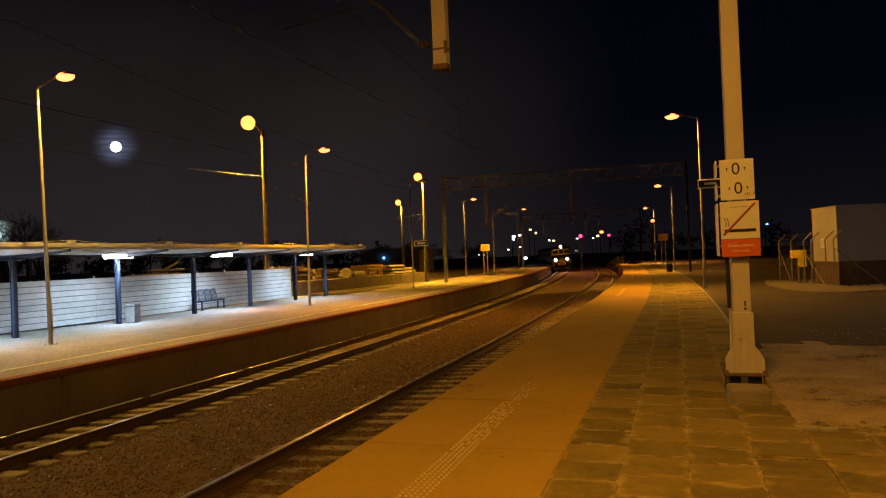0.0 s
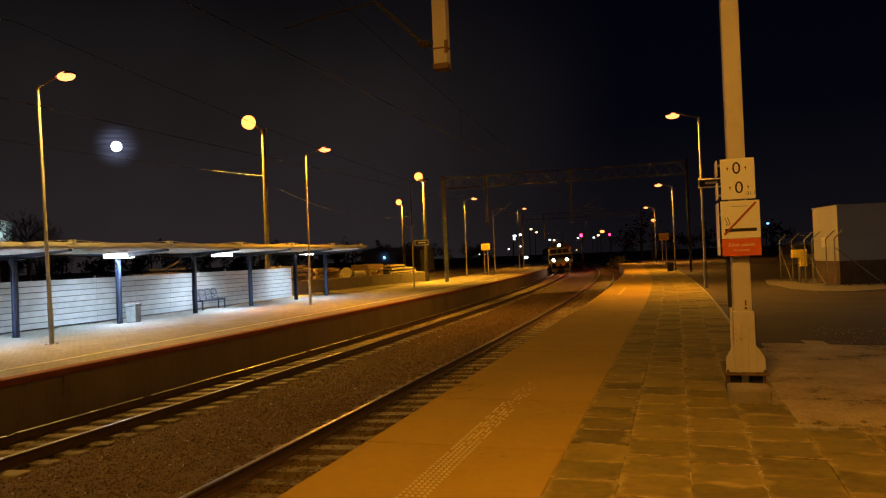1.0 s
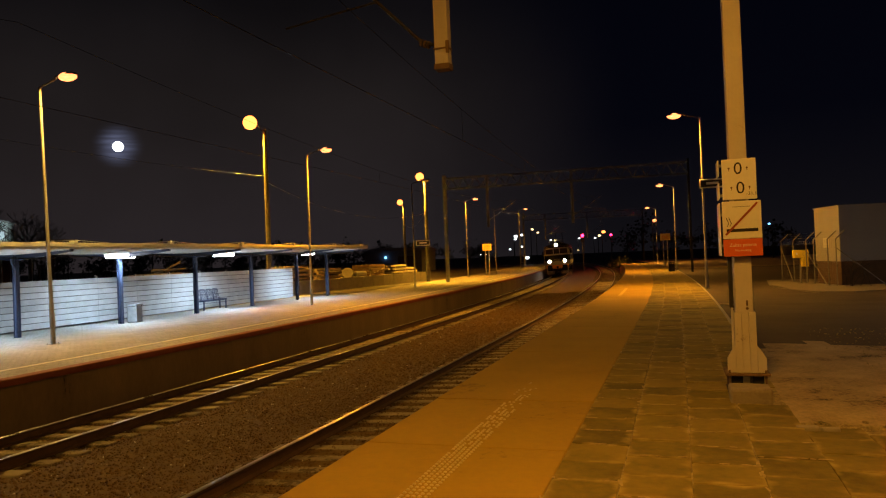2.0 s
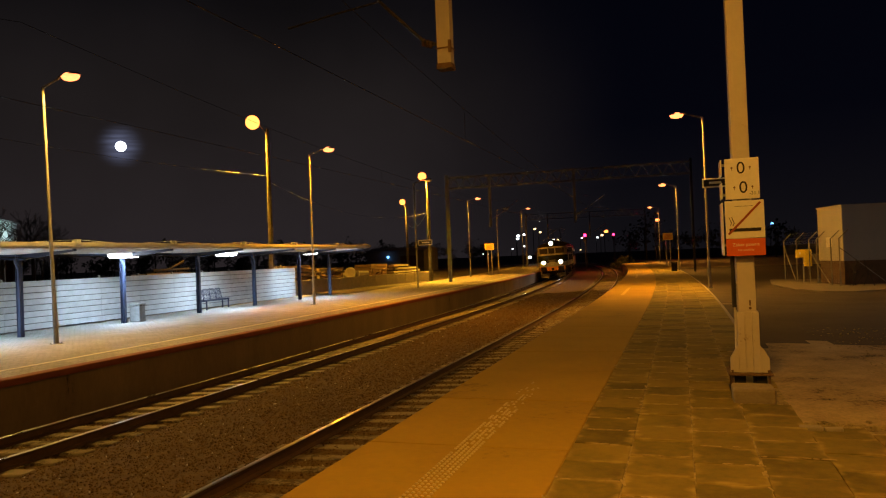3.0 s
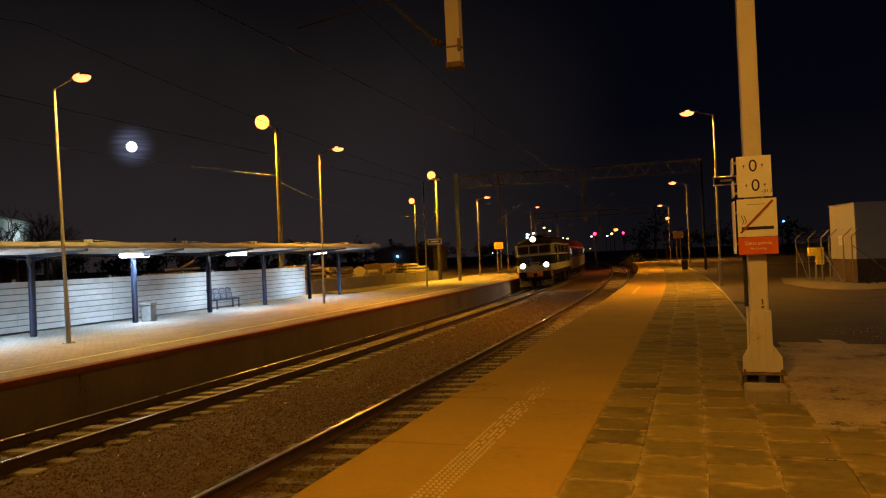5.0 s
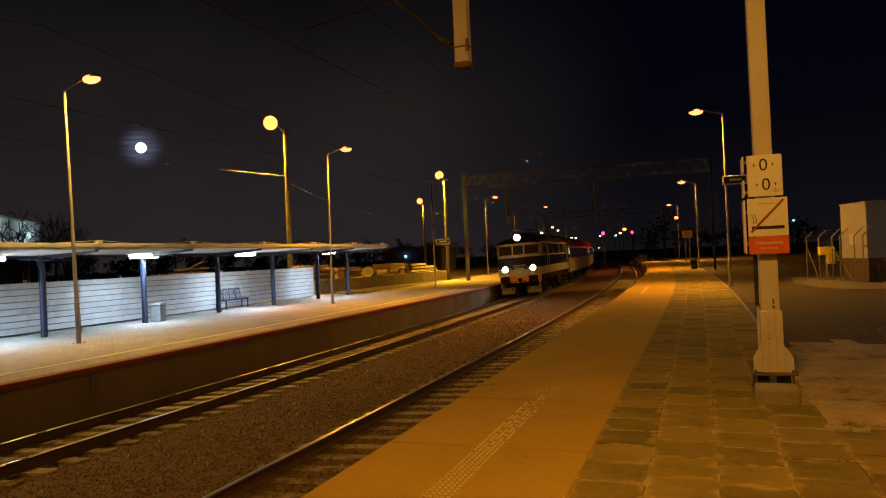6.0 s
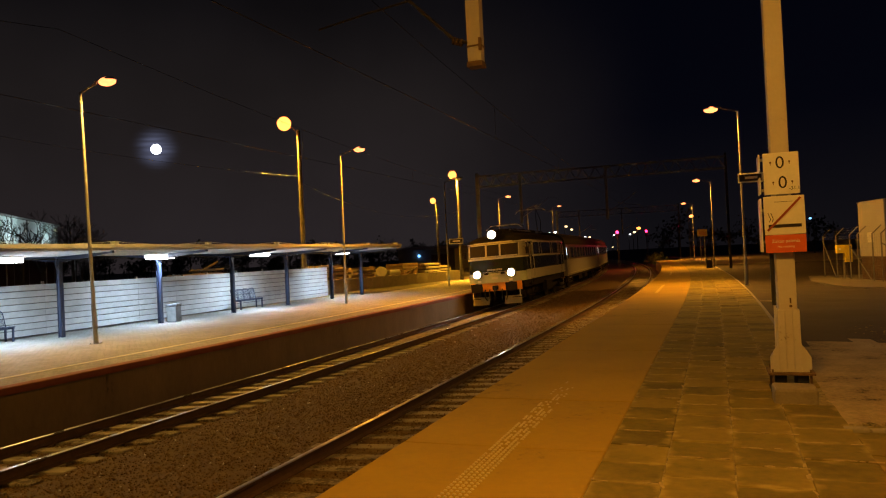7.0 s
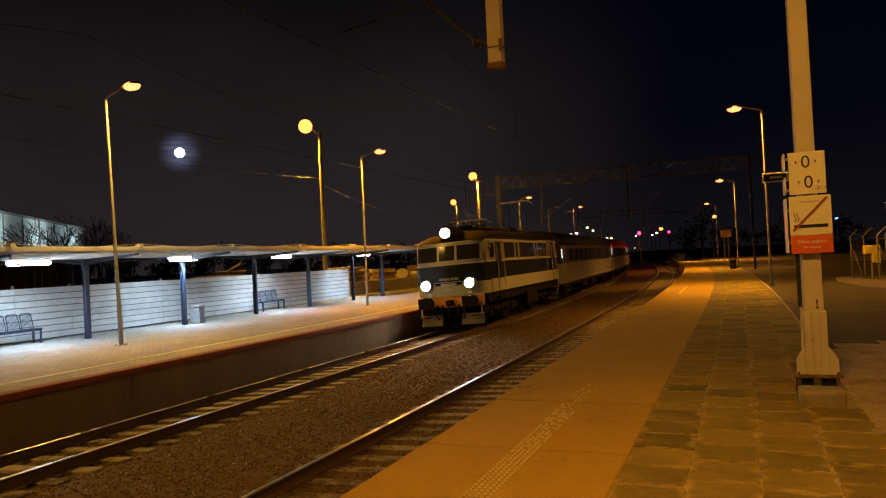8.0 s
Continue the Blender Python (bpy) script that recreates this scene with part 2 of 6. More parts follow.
M_CREAM = material("cream_painted_column", (0.46, 0.43, 0.41), (0.62, 0.585, 0.56), 0.62, 2.2, 0.2, fine=26, stains=(0.24, 0.17, 0.11))
M_CONCRETE = material("weathered_concrete", (0.17, 0.155, 0.13), (0.36, 0.33, 0.28), 0.9, 2.4, 0.5, fine=30, stains=(0.08, 0.07, 0.05))
M_MAST = material("concrete_mast", (0.055, 0.055, 0.054), (0.135, 0.132, 0.128), 0.85, 3, 0.3, fine=30)
M_BLACK = material("black_rubber", (0.010, 0.010, 0.010), (0.030, 0.030, 0.030), 0.7, 6, 0.2)
M_SIGNWHITE = material("white_sign_enamel", (0.76, 0.76, 0.74), (0.88, 0.88, 0.87), 0.4, 4, 0.05, fine=30)
M_SIGNBLACK = material("black_sign_enamel", (0.012, 0.011, 0.010), (0.03, 0.028, 0.025), 0.4, 6, 0.02)
M_SIGNRED = material("red_sign_enamel", (0.26, 0.060, 0.022), (0.36, 0.085, 0.035), 0.45, 4, 0.03)
M_SIGNORANGE = material("orange_sign_enamel", (0.62, 0.115, 0.030), (0.76, 0.16, 0.045), 0.42, 4, 0.03)
M_SIGNYELLOW = material("yellow_sign_enamel", (0.72, 0.50, 0.14), (0.82, 0.60, 0.20), 0.5, 4, 0.03)
M_WOOD = material("weathered_timber", (0.085, 0.065, 0.040), (0.27, 0.21, 0.13), 0.85, 2, 0.5, fine=25, per_object=0.4, stretch=(1, 0.2, 1))
M_RUST = material("rusty_scrap", (0.09, 0.055, 0.03), (0.22, 0.14, 0.08), 0.85, 4, 0.5, fine=30)
M_LEAD = material("wire_copper", (0.14, 0.13, 0.12), (0.22, 0.20, 0.18), 0.16, 8, 0.0, metal=1.0)
M_CABLE = material("overhead_cable", (0.012, 0.011, 0.010), (0.03, 0.027, 0.024), 0.6, 8, 0.0)
M_GANTRY = material("dull_galvanised_lattice", (0.17, 0.19, 0.22), (0.33, 0.35, 0.39), 0.62, 3, 0.1, metal=0.3)
M_BARK = material("bare_bark", (0.028, 0.023, 0.017), (0.065, 0.055, 0.042), 0.9, 5, 0.5)
M_LEAF = material("night_foliage", (0.012, 0.015, 0.008), (0.030, 0.036, 0.017), 0.8, 4, 0.2, island=0.5)
M_WHITEWALL = material("pale_render_wall", (0.25, 0.26, 0.28), (0.35, 0.36, 0.38), 0.85, 0.8, 0.2, fine=20, stains=(0.19, 0.19, 0.19))
# near-black copy of the gantry steel: missing light put into the colour
M_UNLITSTEEL = material("unlit_dark_steel", (0.020, 0.020, 0.022), (0.045, 0.044, 0.046), 0.6, 3, 0.1)
M_OLDPAVE = material("worn_grey_pavement", (0.075, 0.068, 0.056), (0.17, 0.155, 0.13), 0.92, 1.2, 0.4, fine=18, stains=(0.05, 0.045, 0.035))
M_MESH = material("dull_fence_steel", (0.13, 0.13, 0.13), (0.22, 0.22, 0.21), 0.55, 6, 0.1, metal=0.4)
M_FAINTLINE = material("faded_platform_paint", (0.34, 0.23, 0.03), (0.52, 0.38, 0.10), 0.75, 5, 0.2, fine=30, stains=(0.24, 0.16, 0.012))
M_PLINTH = material("brown_plinth", (0.055, 0.035, 0.022), (0.11, 0.075, 0.05), 0.85, 3, 0.3)
M_YELLOWBOX = material("yellow_cabinet_paint", (0.70, 0.56, 0.03), (0.82, 0.68, 0.06), 0.5, 4, 0.1, fine=30)
M_BIN = material("grey_bin_concrete", (0.20, 0.21, 0.22), (0.34, 0.35, 0.36), 0.7, 6, 0.2, fine=60)
M_SHED = material("grey_shed_wall", (0.12, 0.13, 0.13), (0.20, 0.21, 0.20), 0.8, 0.5, 0.1, fine=6)
M_HALL = material("pale_hall_cladding", (0.42, 0.45, 0.44), (0.58, 0.62, 0.60), 0.7, 0.4, 0.1, fine=6)
G_LAMP = glow("sodium_bowl", (1.0, 0.25, 0.078), 2.9)
G_LAMPY = glow("yellow_sodium_bowl", (1.0, 0.24, 0.045), 3.8)
G_TUBE = glow("fluorescent_tube", (0.90, 0.95, 1.0), 11.0)
G_MOON = glow("moon_face", (0.80, 0.86, 1.0), 3.0)
G_RED = glow("red_signal_lens", (1.0, 0.022, 0.10), 8.0)
G_WHITE = glow("far_white_lamp", (0.85, 0.92, 1.0), 2.6)
G_WARM = glow("far_warm_lamp", (1.0, 0.70, 0.32), 2.4)
G_BLUE = glow("blue_lamp", (0.15, 0.45, 1.0), 3.0)


# ---------------------------------------------------------------- mesh tools
def box(bm, x0, x1, y0, y1, z0, z1, bevel=0.0, m=None):
    r = bmesh.ops.create_cube(bm, size=1.0, matrix=Matrix.LocRotScale(((x0 + x1) / 2, (y0 + y1) / 2, (z0 + z1) / 2), None, (x1 - x0, y1 - y0, z1 - z0)))
    vs = r["verts"]
    if bevel:
        es = list({e for v in vs for e in v.link_edges})
        q = bmesh.ops.bevel(bm, geom=es, offset=bevel, segments=2, affect="EDGES", profile=0.5)
        vs = list({v for f in q["faces"] for v in f.verts} | {v for v in vs if v.is_valid})
    if m is not None:
        bmesh.ops.transform(bm, matrix=m, verts=vs)
    return vs


def rod(bm, a, b, r0, r1=None, seg=10, caps=True):
    a, b = Vector(a), Vector(b)
    d = b - a
    m = Matrix.Translation((a + b) / 2) @ d.to_track_quat("Z", "Y").to_matrix().to_4x4()
    return bmesh.ops.create_cone(bm, cap_ends=caps, segments=seg, radius1=r0, radius2=r0 if r1 is None else r1, depth=d.length, matrix=m)["verts"]


def tube(bm, points, r, seg=8):
    for a, b in zip(points, points[1:]):
        rod(bm, a, b, r, seg=seg)


def mesh_of(bm, mat, name="part", smooth=False):
    me = bpy.data.meshes.new(name)
    bmesh.ops.recalc_face_normals(bm, faces=bm.faces)
    bm.to_mesh(me)
    bm.free()
    me.materials.append(mat)
    if smooth:
        me.shade_smooth()
        me.set_sharp_from_angle(angle=radians(38))
    return me


def part(name, bm, mat, parent=None, label="", smooth=False):
    ob = new(name, mesh_of(bm, mat, name, smooth))
    ob.parent = parent
    return tagged(ob, label)


def thing(name, label, category, m=None, group="", kind=""):
    ob = new(name)
    ob.empty_display_size = 0.2
    if m is not None:
        ob.matrix_basis = m
    return tagged(ob, label, category, group, kind)


def words(text, size, mat, parent, m, name="lettering"):
    cu = bpy.data.curves.new(name, "FONT")
    cu.body, cu.size, cu.align_x, cu.align_y, cu.extrude = text, size, "CENTER", "CENTER", 0.001
    tmp = new(name, cu)
    bpy.context.view_layer.update()
    me = bpy.data.meshes.new_from_object(tmp.evaluated_get(bpy.context.evaluated_depsgraph_get()))
    bpy.data.objects.remove(tmp)
    me.materials.clear()
    me.materials.append(mat)
    ob = new(name, me)
    ob.parent, ob.matrix_basis = parent, m
    return ob


def ribbon(name, profile, s0, s1, mat, label="", category="", closed=True, step=2.0, kind="structure", parent=None):
    """A strip along the line with the given (l, z) profile."""
    stations, s = [], s0
    while s < s1 - 1e-6:
        stations.append(s)
        s += step if s > BEND - step else max(step, 6.0) if s + 6 < BEND else step
    stations.append(s1)
    verts, faces, n = [], [], len(profile)
    for s in stations:
        verts += [place(l, s, z) for l, z in profile]
    for i in range(len(stations) - 1):
        for k in range(n if closed else n - 1):
            a, b = i * n + k, i * n + (k + 1) % n
            faces.append((a, b, b + n, a + n))
    if closed:
        faces.append(tuple(range(n)))
        faces.append(tuple(range((len(stations) - 1) * n, len(stations) * n)))
    me = bpy.data.meshes.new(name)
    me.from_pydata(verts, [], faces)
    bm = bmesh.new()
    bm.from_mesh(me)
    bmesh.ops.recalc_face_normals(bm, faces=bm.faces)
    bm.to_mesh(me)
    bm.free()
    me.materials.append(mat)
    ob = new(name, me)
    ob.parent = parent
    return tagged(ob, label, category, "", kind)


# ---------------------------------------------------------------- ground, platforms, track bed
def build_ground():
    bm = bmesh.new()
    n = 40
    for i in range(n + 1):
        for j in range(n + 1):
            u, v = i / n * 2 - 1, j / n * 2 - 1
            bm.verts.new((u * abs(u) * 1900 - 10, v * abs(v) * 1900 + 40, -1.32 + 0.05 * noise.noise((u * 40, v * 40, 0))))
    bm.verts.ensure_lookup_table()
    for i in range(n):
        for j in range(n):
            a = i * (n + 1) + j
            bm.faces.new([bm.verts[k] for k in (a, a + n + 1, a + n + 2, a + 1)])
    tagged(part("ground", bm, M_SOIL), "dark bare soil reaching to the horizon", "ground", kind="structure")
    ribbon("track_bed", [(-11.7, -1.32), (-11.5, -1.275), (-10.9, -1.25), (-9.4, -1.19), (-8.6, -1.135), (-7.2, -1.12), (-5.9, -1.05), (-5.2, -1.022), (-3.7, -0.978), (-2.9, -0.966), (-2.72, -1.32)], -14, 260, M_BALLAST,
           "brown ballast bed under both tracks", "track bed")
    near = ribbon("platform_near", [(-2.70, -1.28), (-2.70, -0.22), (-2.77, -0.20), (-2.77, -0.075), (1.0, -0.075), (1.0, -1.28)], -14, 93, M_WALLDARK,
                  "near platform body of stained concrete", "platform")
    far = ribbon("platform_far", [(-11.80, -1.29), (-11.80, Z_FAR - 0.14), (-11.74, Z_FAR - 0.02), (-21.4, Z_FAR - 0.02), (-21.4, -1.29)], -14, 140, M_WALLDARK,
                 "opposite platform with a grimy concrete face", "platform")
    ribbon("platform_paving", [(-11.98, Z_FAR - 0.03), (-11.98, Z_FAR), (-21.2, Z_FAR), (-21.2, Z_FAR - 0.03)], -14, 140, M_PAVER, "grey concrete pavers on the opposite platform", "paving")
    ribbon("platform_coping", [(-11.73, Z_FAR - 0.13), (-11.73, Z_FAR - 0.01), (-11.76, Z_FAR + 0.004), (-11.975, Z_FAR + 0.004), (-11.975, Z_FAR - 0.13)], -14, 140, M_COPING,
           "red-brown coping along the opposite platform edge", "coping")
    ribbon("platform_line", [(-12.86, Z_FAR - 0.01), (-12.86, Z_FAR + 0.005), (-12.98, Z_FAR + 0.005), (-12.98, Z_FAR - 0.01)], -14, 140, M_PAINTLINE,
           "pale worn safety line on the opposite platform", "safety line")
    ribbon("kerb", [(1.0, -0.2), (1.0, 0.012), (1.07, 0.012), (1.08, -0.2)], 15.5, 93, M_CONCRETE, "narrow concrete kerb at the back of the platform", "kerb", step=1.0)
    # dirt yard behind the near platform, gently uneven
    bm = bmesh.new()
    xs = [1.0] + [1.3 + 0.35 * k for k in range(18)] + [8, 9, 10, 12, 14, 17, 20, 30, 45, 70]
    ys = [-14, -4, 2, 4, 5, 6, 7] + [7.3 + 0.6 * k for k in range(40)] + [33, 36, 40, 46, 54, 64, 78, 95, 120]
    grid = {}
    for i, x in enumerate(xs):
        for j, y in enumerate(ys):
            h = 0.04 * noise.noise((x * 0.7, y * 0.7, 3.0)) - 0.02 - 0.05 * min(1, (x - 1.08) / 2)
            if y < 7.35 and x < 3.7:
                h = -0.16
            p = place(x, y)
            grid[i, j] = bm.verts.new((p.x, p.y, h if i else -0.03))
    for i in range(len(xs) - 1):
        for j in range(len(ys) - 1):
            f = bm.faces.new((grid[i, j], grid[i + 1, j], grid[i + 1, j + 1], grid[i, j + 1]))
            c = f.calc_center_median()
            if 13.2 < c.y + 1.2 * noise.noise((c.x * 0.6, c.y * 0.3, 8.0)) - 0.12 * c.x < 70:
                f.material_index = 1
    for j in range(len(ys) - 1):
        a, b = grid[len(xs) - 1, j], grid[len(xs) - 1, j + 1]
        c, d = bm.verts.new((a.co.x, a.co.y, -1.4)), bm.verts.new((b.co.x, b.co.y, -1.4))
        bm.faces.new((a, c, d, b))
    yard = tagged(part("yard", bm, M_DIRT), "trodden brown dirt yard behind the near platform", "yard", kind="structure")
    yard.data.materials.append(M_ASPHALT)
    # yard behind the opposite platform
    ribbon("yard_far", [(-21.4, -1.3), (-21.4, -0.30), (-90, 0.2), (-90, -1.3)], -14, 200, M_SOIL, "dark ground behind the opposite platform", "yard", step=6.0)
    return near, far


def build_track(name, rails, s1):
    track = thing(name, "worn running rails on concrete sleepers in brown ballast", "railway track", kind="structure")
    for l, z in rails:
        ribbon("rail", [(l - 0.07, z - 0.172), (l - 0.07, z - 0.158), (l - 0.012, z - 0.13), (l - 0.010, z - 0.05), (l - 0.034, z - 0.036), (l - 0.035, z - 0.012),
                        (l + 0.035, z - 0.012), (l + 0.034, z - 0.036), (l + 0.010, z - 0.05), (l + 0.012, z - 0.13), (l + 0.07, z - 0.158), (l + 0.07, z - 0.172)],
               -14, s1, M_RAIL, "rust-brown rail web and foot", kind="", parent=track)
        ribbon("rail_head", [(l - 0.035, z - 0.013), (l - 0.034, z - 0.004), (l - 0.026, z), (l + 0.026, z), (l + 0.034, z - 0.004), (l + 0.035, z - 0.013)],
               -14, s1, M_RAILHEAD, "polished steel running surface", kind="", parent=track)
    (la, za), (lb, zb) = rails
    mid, zc, tilt = (la + lb) / 2, (za + zb) / 2 - 0.172, -math.degrees(math.atan2(zb - za, lb - la))
    bm = bmesh.new()
    box(bm, -1.28, 1.28, -0.125, 0.125, -0.16, 0.0, 0.02)
    me = mesh_of(bm, M_SLEEPER, "sleeper")
    rest = []
    s = 0.075
    while s < s1 - 20:
        m = along(mid, s, zc) @ pose(0, 0, 0, random.uniform(-0.6, 0.6), tilt, random.uniform(-0.8, 0.8))
        if s < 64:
            ob = new("sleeper", me)
            ob.parent, ob.matrix_basis = track, m
        else:
            rest.append(m)
        s += PITCH
    bm = bmesh.new()
    for m in rest:
        box(bm, -1.28, 1.28, -0.12, 0.12, -0.16, 0.0, 0, m)
    tagged(part("sleeper_run", bm, M_SLEEPER, track, "concrete sleepers farther along the line"), kind="stuff")


def build_ballast():
    rng = np.random.default_rng(4)
    octa = np.array([(1, 0, 0), (-1, 0, 0), (0, 1, 0), (0, -1, 0), (0, 0, 1), (0, 0, -1)], float)
    tri = np.array([(0, 2, 4), (2, 1, 4), (1, 3, 4), (3, 0, 4), (2, 0, 5), (1, 2, 5), (3, 1, 5), (0, 3, 5)])
    vs, fs, base = [], [], 0
    prof_l = np.array([-11.5, -10.9, -9.4, -8.6, -7.2, -5.9, -5.2, -3.7, -2.9])
    prof_z = np.array([-1.275, -1.25, -1.19, -1.135, -1.12, -1.05, -1.022, -0.978, -0.966])
    for s0, s1, density, size in ((1.5, 14, 620, 0.015), (14, 28, 260, 0.021), (28, 50, 80, 0.030)):
        n = int((s1 - s0) * 8.6 * density)
        l, s = rng.uniform(-11.6, -2.85, n), rng.uniform(s0, s1, n)
        z = np.interp(l, prof_l, prof_z) + rng.normal(0, 0.007, n) - 0.002
        r = size * rng.lognormal(0, 0.3, n)
        a = np.where(s > BEND, (s - BEND) / RADIUS, 0.0)
        x = np.where(s > BEND, -RADIUS + (RADIUS + l) * np.cos(a), l)
        y = np.where(s > BEND, BEND + (RADIUS + l) * np.sin(a), s)
        q = rng.normal(size=(n, 3, 3))
        q = np.linalg.qr(q)[0]
        pts = octa[None] * rng.uniform(0.6, 1.25, (n, 6, 1)) * (r[:, None, None] * rng.uniform(0.65, 1.2, (n, 1, 3)))
        pts = np.einsum("nij,nkj->nki", q, pts) + np.stack([x, y, z], 1)[:, None]
        vs.append(pts.reshape(-1, 3))
        fs.append((tri[None] + base + 6 * np.arange(n)[:, None, None]).reshape(-1, 3))
        base += 6 * n
    near_stones = base
    vs, fs = np.concatenate(vs), np.concatenate(fs)
    me = bpy.data.meshes.new("ballast")
    me.vertices.add(len(vs))
    me.vertices.foreach_set("co", vs.astype(np.float32).ravel())
    me.loops.add(fs.size)
    me.loops.foreach_set("vertex_index", fs.astype(np.int32).ravel())
    me.polygons.add(len(fs))
    me.polygons.foreach_set("loop_start", np.arange(0, fs.size, 3, dtype=np.int32))
    me.update(calc_edges=True)
    me.validate()
    me.materials.append(M_STONE)
    me.materials.append(M_PALESTONE)
    # one stone in ninety is a fresh pale chip
    pale = np.repeat(rng.random(near_stones // 6) < 0.011, 8)
    me.polygons.foreach_set("material_index", pale.astype(np.int32))
    tagged(new("ballast", me), "loose brown ballast stones with a few pale chips between the rails", "ballast", kind="stuff")


near_platform, far_platform = build_ground()
ribbon("grass_strip", [(-18.3, Z_FAR - 0.02), (-18.35, Z_FAR + 0.015), (-21.3, Z_FAR + 0.03), (-21.3, Z_FAR - 0.02)], 38.6, 130, M_SOIL, "dark unpaved strip between the platform and the ramp", "ground strip")
build_track("railway_track_far", RAILS[:2], 250)
build_track("railway_track_near", RAILS[2:], 250)
build_ballast()


# ---------------------------------------------------------------- street lamps
def street_lamp(m, label, height=6.85, reach=0.95, lit=True, watts=0, colour=SODIUM, group="platform lamps", bowl=None, spread=170):
    """Tapered steel pole with a short bracket towards local +x and a flat lantern."""
    lamp = thing("street_lamp", label, "street lamp", m, group)
    bm = bmesh.new()
    rod(bm, (0, 0, 0), (0, 0, 1.1), 0.066, 0.062, 14)
    rod(bm, (0, 0, 1.1), (0, 0, height), 0.052, 0.036, 14)
    rod(bm, (0, 0, 1.08), (0, 0, 1.13), 0.066, 0.052, 14)
    part("pole", bm, M_POLE, lamp, smooth=True)
    bm = bmesh.new()
    box(bm, -0.12, 0.12, -0.12, 0.12, 0, 0.018, 0.004)
    for x in (-0.09, 0.09):
        for y in (-0.09, 0.09):
            rod(bm, (x, y, 0.01), (x, y, 0.045), 0.012, seg=6)
    part("base_plate", bm, M_POLE, lamp)
    bm = bmesh.new()
    rod(bm, (0.055, -0.035, 0.55), (0.07, -0.035, 0.55), 0.03, seg=4)
    box(bm, 0.045, 0.066, -0.045, 0.045, 0.4, 0.85, 0.004)
    part("service_door", bm, M_POLE, lamp)
    bm = bmesh.new()
    tube(bm, [(0, 0, height - 0.06), (0.05, 0, height + 0.0), (reach - 0.35, 0, height + 0.16)], 0.026, 10)
    part("bracket", bm, M_POLE, lamp, smooth=True)
    bm = bmesh.new()
    prof = [(-0.38, 0.05, 0.035), (-0.30, 0.085, 0.05), (-0.1, 0.14, 0.075), (0.12, 0.16, 0.08), (0.26, 0.12, 0.06), (0.31, 0.05, 0.03)]
    rings = []
    for x, w, h in prof:
        rings.append([bm.verts.new((reach + x, w * math.cos(a), height + 0.185 + max(0, math.sin(a)) * h - (0.012 if math.sin(a) < 0 else 0))) for a in [k * math.tau / 14 for k in range(14)]])
    for a, b in zip(rings, rings[1:]):
        for k in range(14):
            bm.faces.new((a[k], a[(k + 1) % 14], b[(k + 1) % 14], b[k]))
    bm.faces.new(rings[0]), bm.faces.new(rings[-1])
    part("lantern", bm, M_POLE, lamp, smooth=True)
    bm = bmesh.new()
    bmesh.ops.create_uvsphere(bm, u_segments=16, v_segments=8, radius=1.0, matrix=Matrix.LocRotScale((reach + 0.03, 0, height + 0.15), None, (0.27, 0.18, 0.12)))
    bowl_ob = part("bowl", bm, (bowl or G_LAMP) if lit else M_SIGNWHITE, lamp, "glowing amber lamp bowl" if lit else "unlit milky lamp bowl", smooth=True)
    if lit:
        bowl_ob.visible_shadow = False
    if watts:
        disc_light("lamp_glow", pose(reach + 0.03, 0, height + 0.02), watts, colour, 0.34, lamp, spread)
    return lamp


L_LIT = "slender grey street lamp glowing amber on the platform"
street_lamp(along(1.05, 3.6, 0, 180), L_LIT, watts=330, colour=SODIUM_NEAR)
street_lamp(along(1.17, 30.4, 0, 180), L_LIT, watts=860, spread=160, colour=SODIUM_NEAR)
street_lamp(along(1.0, 56.4, 0, 180), L_LIT, watts=860, spread=160, height=6.3, colour=SODIUM_NEAR)
street_lamp(along(1.7, 91.0, 0, 180), L_LIT, watts=860, spread=160, height=6.6, colour=SODIUM_NEAR)
street_lamp(along(1.0, -20.0, -0.05, 180), L_LIT, watts=400, colour=SODIUM_NEAR)
# out of view: added for the neutral light on kiosk and dirt
street_lamp(pose(11.0, 19.0, -0.08, 0, 0, 120), "unseen slender grey street lamp added to light the yard pale", watts=185, colour=(1.0, 0.74, 0.52))
street_lamp(along(-16.0, 0.6, Z_FAR), L_LIT, watts=560, colour=SODIUM_PALE)
street_lamp(along(-16.02, 15.0, Z_FAR) @ pose(0, 0, 0, 0, -1.5, 0), L_LIT, watts=560, height=6.95, colour=SODIUM_PALE)
street_lamp(along(-15.83, 29.4, Z_FAR) @ pose(0, 0, 0, 0, 0.25, 0), L_LIT, watts=950, colour=SODIUM)
street_lamp(along(-15.9, 44.7, Z_FAR), "slender unlit street lamp on the opposite platform", lit=False)
street_lamp(along(-17.1, 66.0, Z_FAR), L_LIT, watts=1100, height=7.15)
street_lamp(along(-15.5, 72.8, Z_FAR), "slender unlit street lamp on the opposite platform", lit=False, height=6.5)
street_lamp(along(-15.7, 99.0, Z_FAR), L_LIT, watts=900, height=8.0)


